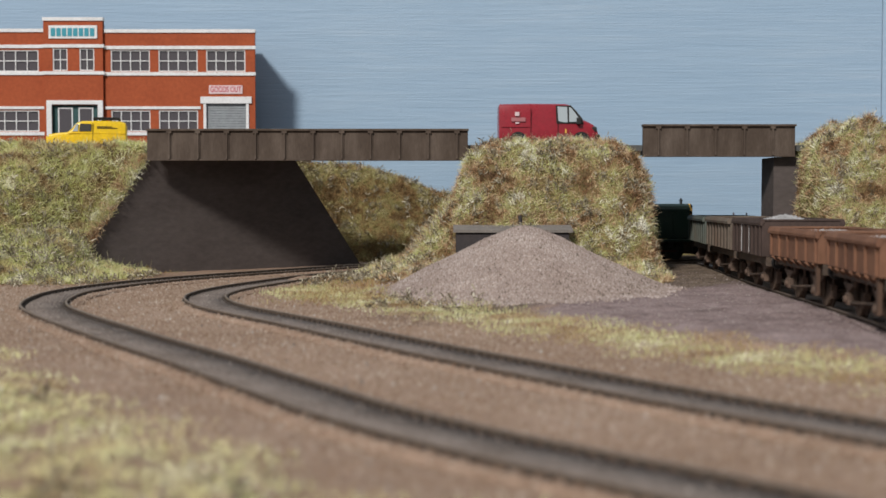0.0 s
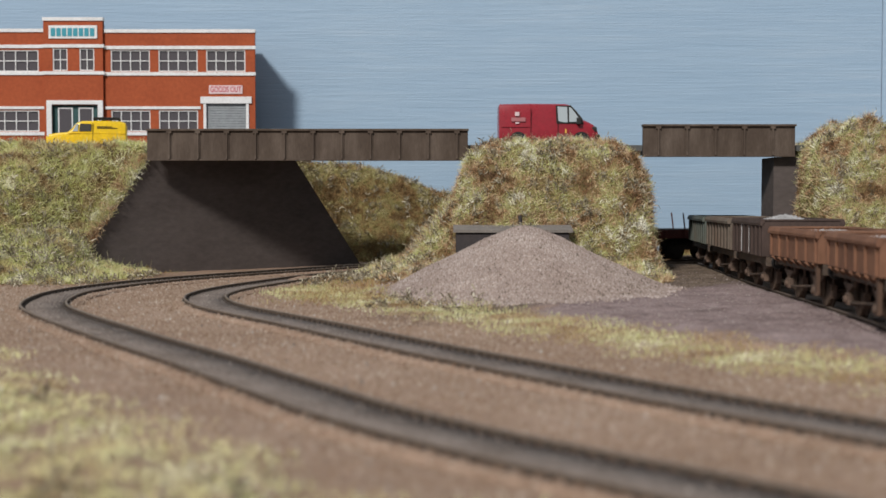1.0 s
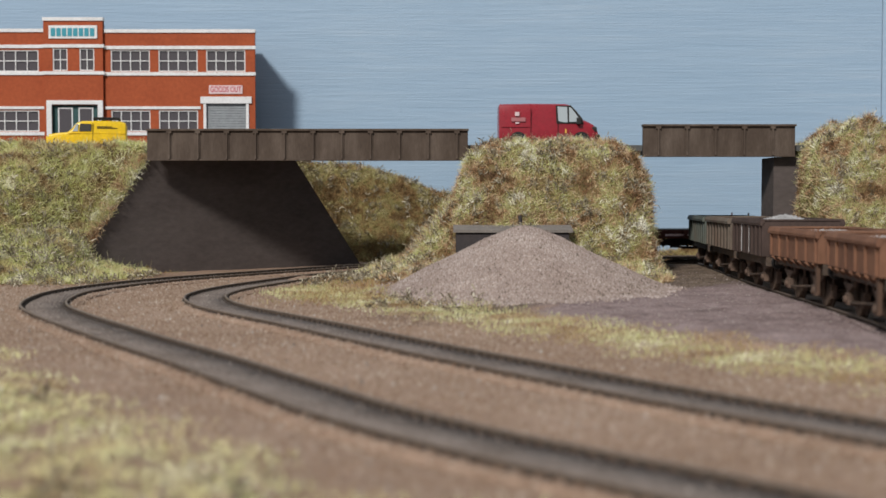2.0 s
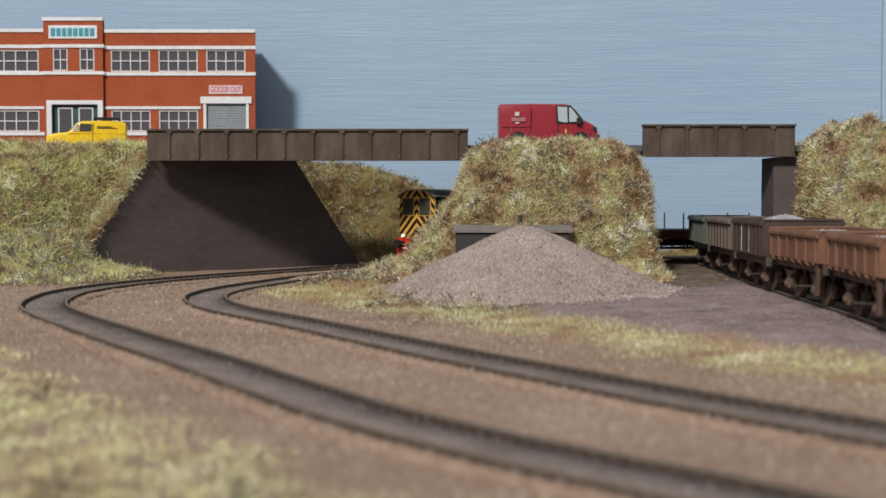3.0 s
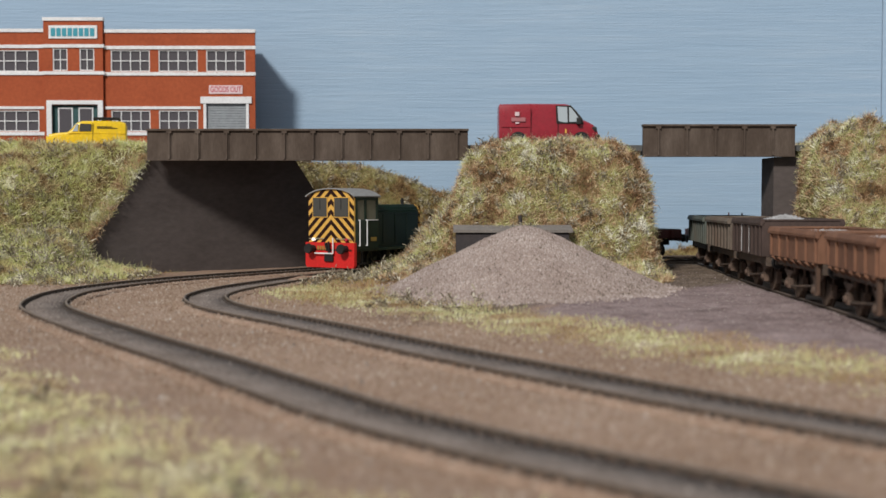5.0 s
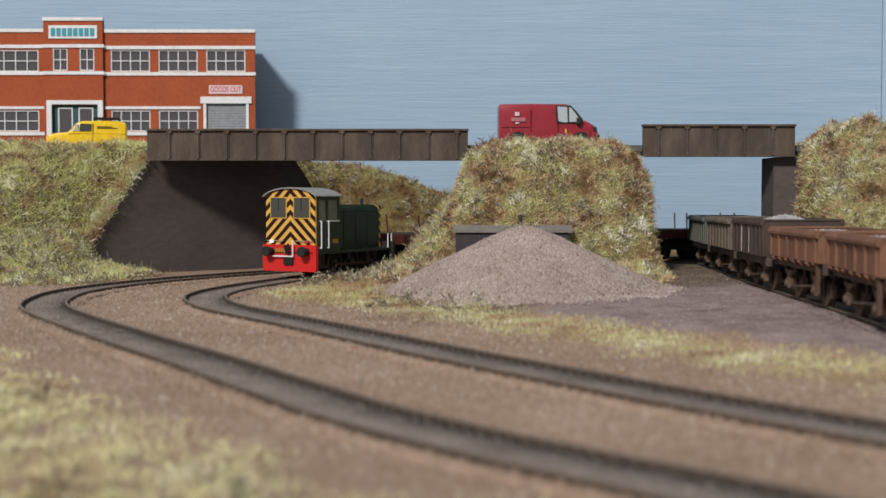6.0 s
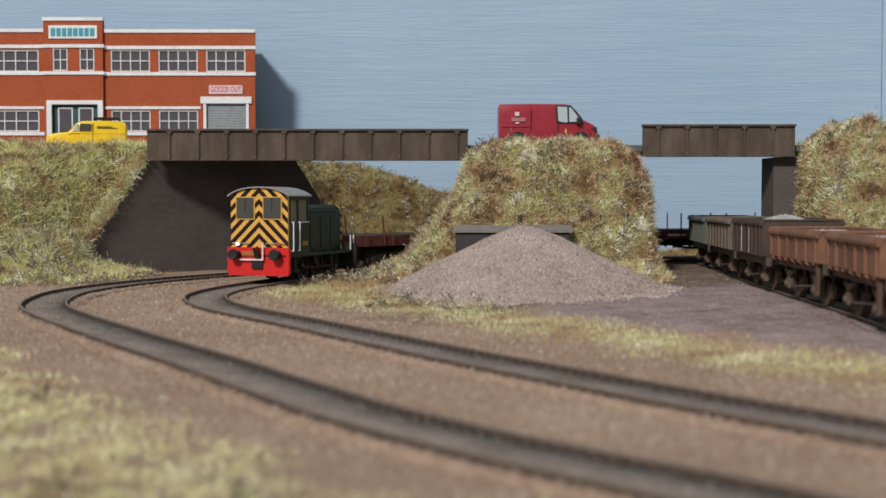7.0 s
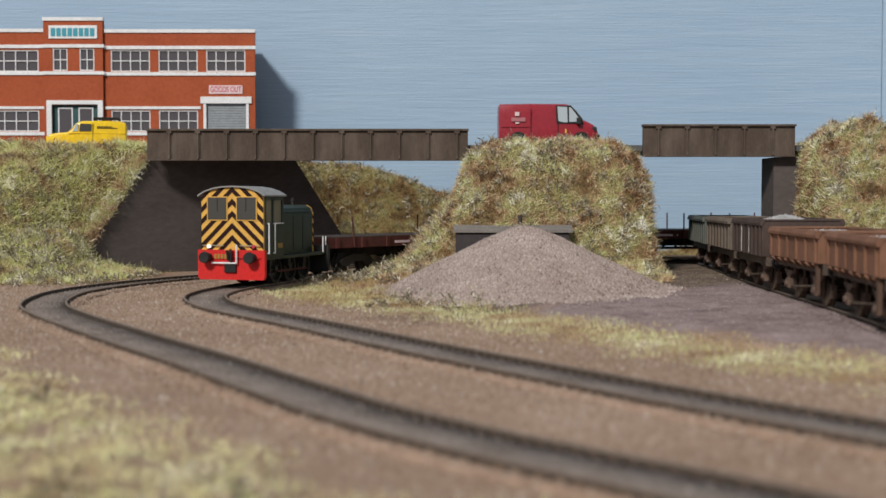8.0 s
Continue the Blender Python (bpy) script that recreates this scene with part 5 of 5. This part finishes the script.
# bonnet
HO = [(-9.6, 13.7), (9.6, 13.7), (9.6, 33.5), (8.6, 36.2), (6.2, 37.7), (-6.2, 37.7), (-8.6, 36.2), (-9.6, 33.5)]
bm = bmesh.new()
prism(bm, HO, "x", -24.4, 22.9)
hood = part("bonnet", bm, M_green, loco, "dark green engine bonnet")
bm = bmesh.new()
prism(bm, [(y * 1.0, z) for y, z in HO], "x", -26, -24.42)
nose = part("bonnet_end", bm, M_warnyellow, loco, "yellow and black bonnet end")
for k in range(5):
    for sy in (-1, 1):
        z = 16 + 4.6 * k
        yy = sorted((sy * 9.62, sy * 9.75))
        bm = bmesh.new()
        prism(bm, [(-25.9, z), (-24.5, z + 1.4), (-24.5, z + 3.4), (-25.9, z + 2.0)], "y", yy[0], yy[1])
        part("end_stripe", bm, M_warnblack, nose)
for sy in (-1, 1):
    for k in range(4):
        yy = sorted((sy * 9.62, sy * 9.9))
        cube("bonnet_door", -23 + 11.4 * k, -12.4 + 11.4 * k, yy[0], yy[1], 15.5, 32.5, M_green, hood, 0.1)
    bm = bmesh.new()
    rod(bm, (-24, sy * 10.4, 34.4), (18, sy * 10.4, 34.4), 0.3, 6)
    part("bonnet_handrail", bm, M_green, loco)
    bm = bmesh.new()
    rod(bm, (-28.4, sy * 15.4, 13.4), (-28.4, sy * 15.4, 21.5), 0.36, 6)
    rod(bm, (-24.8, sy * 15.4, 13.4), (-24.8, sy * 15.4, 21.5), 0.36, 6)
    part("rear_handrail", bm, M_white, loco, "white handrail")
bm = bmesh.new()
rod(bm, (-21.5, 0, 37.5), (-21.5, 0, 41.4), 1.0, 12, 0.7)
rod(bm, (-21.5, 0, 39.4), (-21.5, 0, 40.2), 1.3, 12)
part("exhaust", bm, M_black, loco)
WHEELS = []
for ax in (-13.5, 2.5, 18.5):
    for sd in (-1, 1):
        WHEELS.append((rail_wheel("driving_wheel", ax, sd * 8.2, 6.8, loco, sd, True, M_wheelgrey), (ax, sd * 8.2, 6.8), 6.8))
for sd in (-1, 1):
    yy = sorted((sd * 10.2, sd * 10.9))
    cube("coupling_rod", -14.5, 19.5, yy[0], yy[1], 5.4, 6.4, M_flatred, loco, 0.2, "dull red coupling rod")
    for ax in (-9, 9):
        part("sand_box", solid(box, ax - 1.6, ax + 1.6, min(sd * 9.0, sd * 12.4), max(sd * 9.0, sd * 12.4), 8.2, 12.1, 0.4), M_black, loco)


# flat wagons on bogies, empty, with stakes
def flat_wagon(stakes):
    w = thing("bogie_flat_wagon", Matrix(), "empty weathered red-brown bogie flat wagon with thin stakes", "wagon", "flat wagons in the train")
    cube("deck", -97, 97, -15.8, 15.8, 19.0, 20.6, M_deck, w, 0.2, "dark plank deck")
    for sd in (-1, 1):
        yy = sorted((sd * 15.82, sd * 13.8))
        sl = cube("side_beam", -97, 97, yy[0], yy[1], 14.4, 20.4, M_flatred, w, 0.3, "red-brown side beam")
        yl = sorted((sd * 15.84, sd * 15.95))
        cube("lettering_mark", 8, 44, yl[0], yl[1], 16.2, 17.6, M_signpink, sl, 0, "pale worn lettering patch")
        for k in range(10):
            cube("stake_pocket", -91 + 20 * k, -88.6 + 20 * k, min(sd * 15.84, sd * 16.8), max(sd * 15.84, sd * 16.8), 14.6, 20.0, M_flatred, sl)
        hb = sorted((sd * 97.02, sd * 98.6))
        cube("headstock", hb[0], hb[1], -15.4, 15.4, 12.4, 20.2, M_flatred, w, 0.2)
        buffers(w, sd * 98.6, 14.2, sd)
        bm = bmesh.new()
        prism(bm, [(-46, 13.2), (-30, 7.4), (30, 7.4), (46, 13.2), (43, 13.2), (29, 8.4), (-29, 8.4), (-43, 13.2)], "y", *sorted((sd * 9.4, sd * 10.2)))
        part("truss_rod", bm, M_shadeblack, w)
        for px in (-38, -27, -16, 0, 16, 27, 38):
            cube("queen_post", px - 0.7, px + 0.7, *sorted((sd * 9.5, sd * 10.1)), 8.0, 14.6, M_shadeblack, w)
        for sx, lean in stakes:
            bm = bmesh.new()
            rod(bm, (sx, sd * 16.3, 15), (sx + lean, sd * 16.3, 31.5), 0.5, 6)
            part("stake", bm, M_flatred, w, "thin bent steel stake")
    cube("centre_sill", -95, 95, -7, 7, 9.5, 18.9, M_shadeblack, w, 0.3)
    wheels = []
    for bx in (-72, 72):
        bg = part("bogie", solid(box, -15, 15, -6, 6, 6.4, 9.4, 0.3), M_shadeblack, w, at=place(bx, 0, 0))
        for sd in (-1, 1):
            bm = bmesh.new()
            prism(bm, [(-16, 7.2), (-14, 4.6), (-8, 4.6), (-5, 6.8), (5, 6.8), (8, 4.6), (14, 4.6), (16, 7.2), (12, 9.4), (5, 10.8), (-5, 10.8), (-12, 9.4)], "y", *sorted((sd * 10.6, sd * 11.8)))
            part("bogie_side_frame", bm, M_shadeblack, bg)
            for ax in (-11, 11):
                wheels.append((rail_wheel("wheel", ax, sd * 8.2, 6.0, bg, sd, False, M_shadeblack), (ax, sd * 8.2, 6.0), 6.0))
        wheels.append((bg, None, bx))
    return w, wheels


FLATS = [flat_wagon(((77, 2.0), (-13, 0), (-60, 0))), flat_wagon(((67, 0.4), (35, 0), (4, 0), (-28, 0), (-60, 0)))]

# ---- how the train runs: distance of the engine's middle along the inner track, by time ----
RUN = [(0.0, 881.5), (0.5, 860.5), (1.0, 837.5), (1.5, 813.2), (2.0, 788.4), (2.5, 763.6), (3.0, 740.0), (3.5, 718.3), (4.0, 697.0), (4.5, 676.4), (5.0, 656.6),
       (5.5, 637.3), (6.0, 618.0), (6.5, 598.4), (7.0, 580.2), (7.5, 564.0), (8.0, 548.8)]
ARC = np.arange(len(INNER)) * 2.0


def on_track(s):
    return Vector((float(np.interp(s, ARC, INNER[:, 0])), float(np.interp(s, ARC, INNER[:, 1])), 0))


def chord(s, half):
    """Place and heading of a vehicle whose axles or bogies stand half before and behind s."""
    a, b = on_track(s - half), on_track(s + half)
    return (a + b) / 2, math.degrees(math.atan2(a.y - b.y, a.x - b.x))


def motions():
    times = [0.2 * k for k in range(41)]
    run = [float(np.interp(t, [r[0] for r in RUN], [r[1] for r in RUN])) for t in times]
    rows = []
    for t, s in zip(times, run):
        c, h = chord(s, 18.5)
        rows.append((t, place(c.x, c.y, 0, rz=h)))
    walk(loco, rows)
    for wheel, (x, y, z), r in WHEELS:
        walk(wheel, [(t, place(x, y, z, ry=math.degrees((run[0] - s) / r))) for t, s in zip(times, run)])
    for k, (wagon, parts_) in enumerate(FLATS):
        back = 142 + k * 210
        rows, heads = [], []
        for t, s in zip(times, run):
            c, h = chord(s + back, 72)
            rows.append((t, place(c.x, c.y, 0, rz=h)))
            heads.append(h)
        walk(wagon, rows)
        for ob, at, r in parts_:
            if at is None:
                turn = []
                for t, s, h in zip(times, run, heads):
                    _, hb = chord(s + back - r, 11)
                    turn.append((t, place(r, 0, 0, rz=hb - h)))
                walk(ob, turn)
            else:
                walk(ob, [(t, place(*at, ry=math.degrees((run[0] - s) / r))) for t, s in zip(times, run)])


motions()
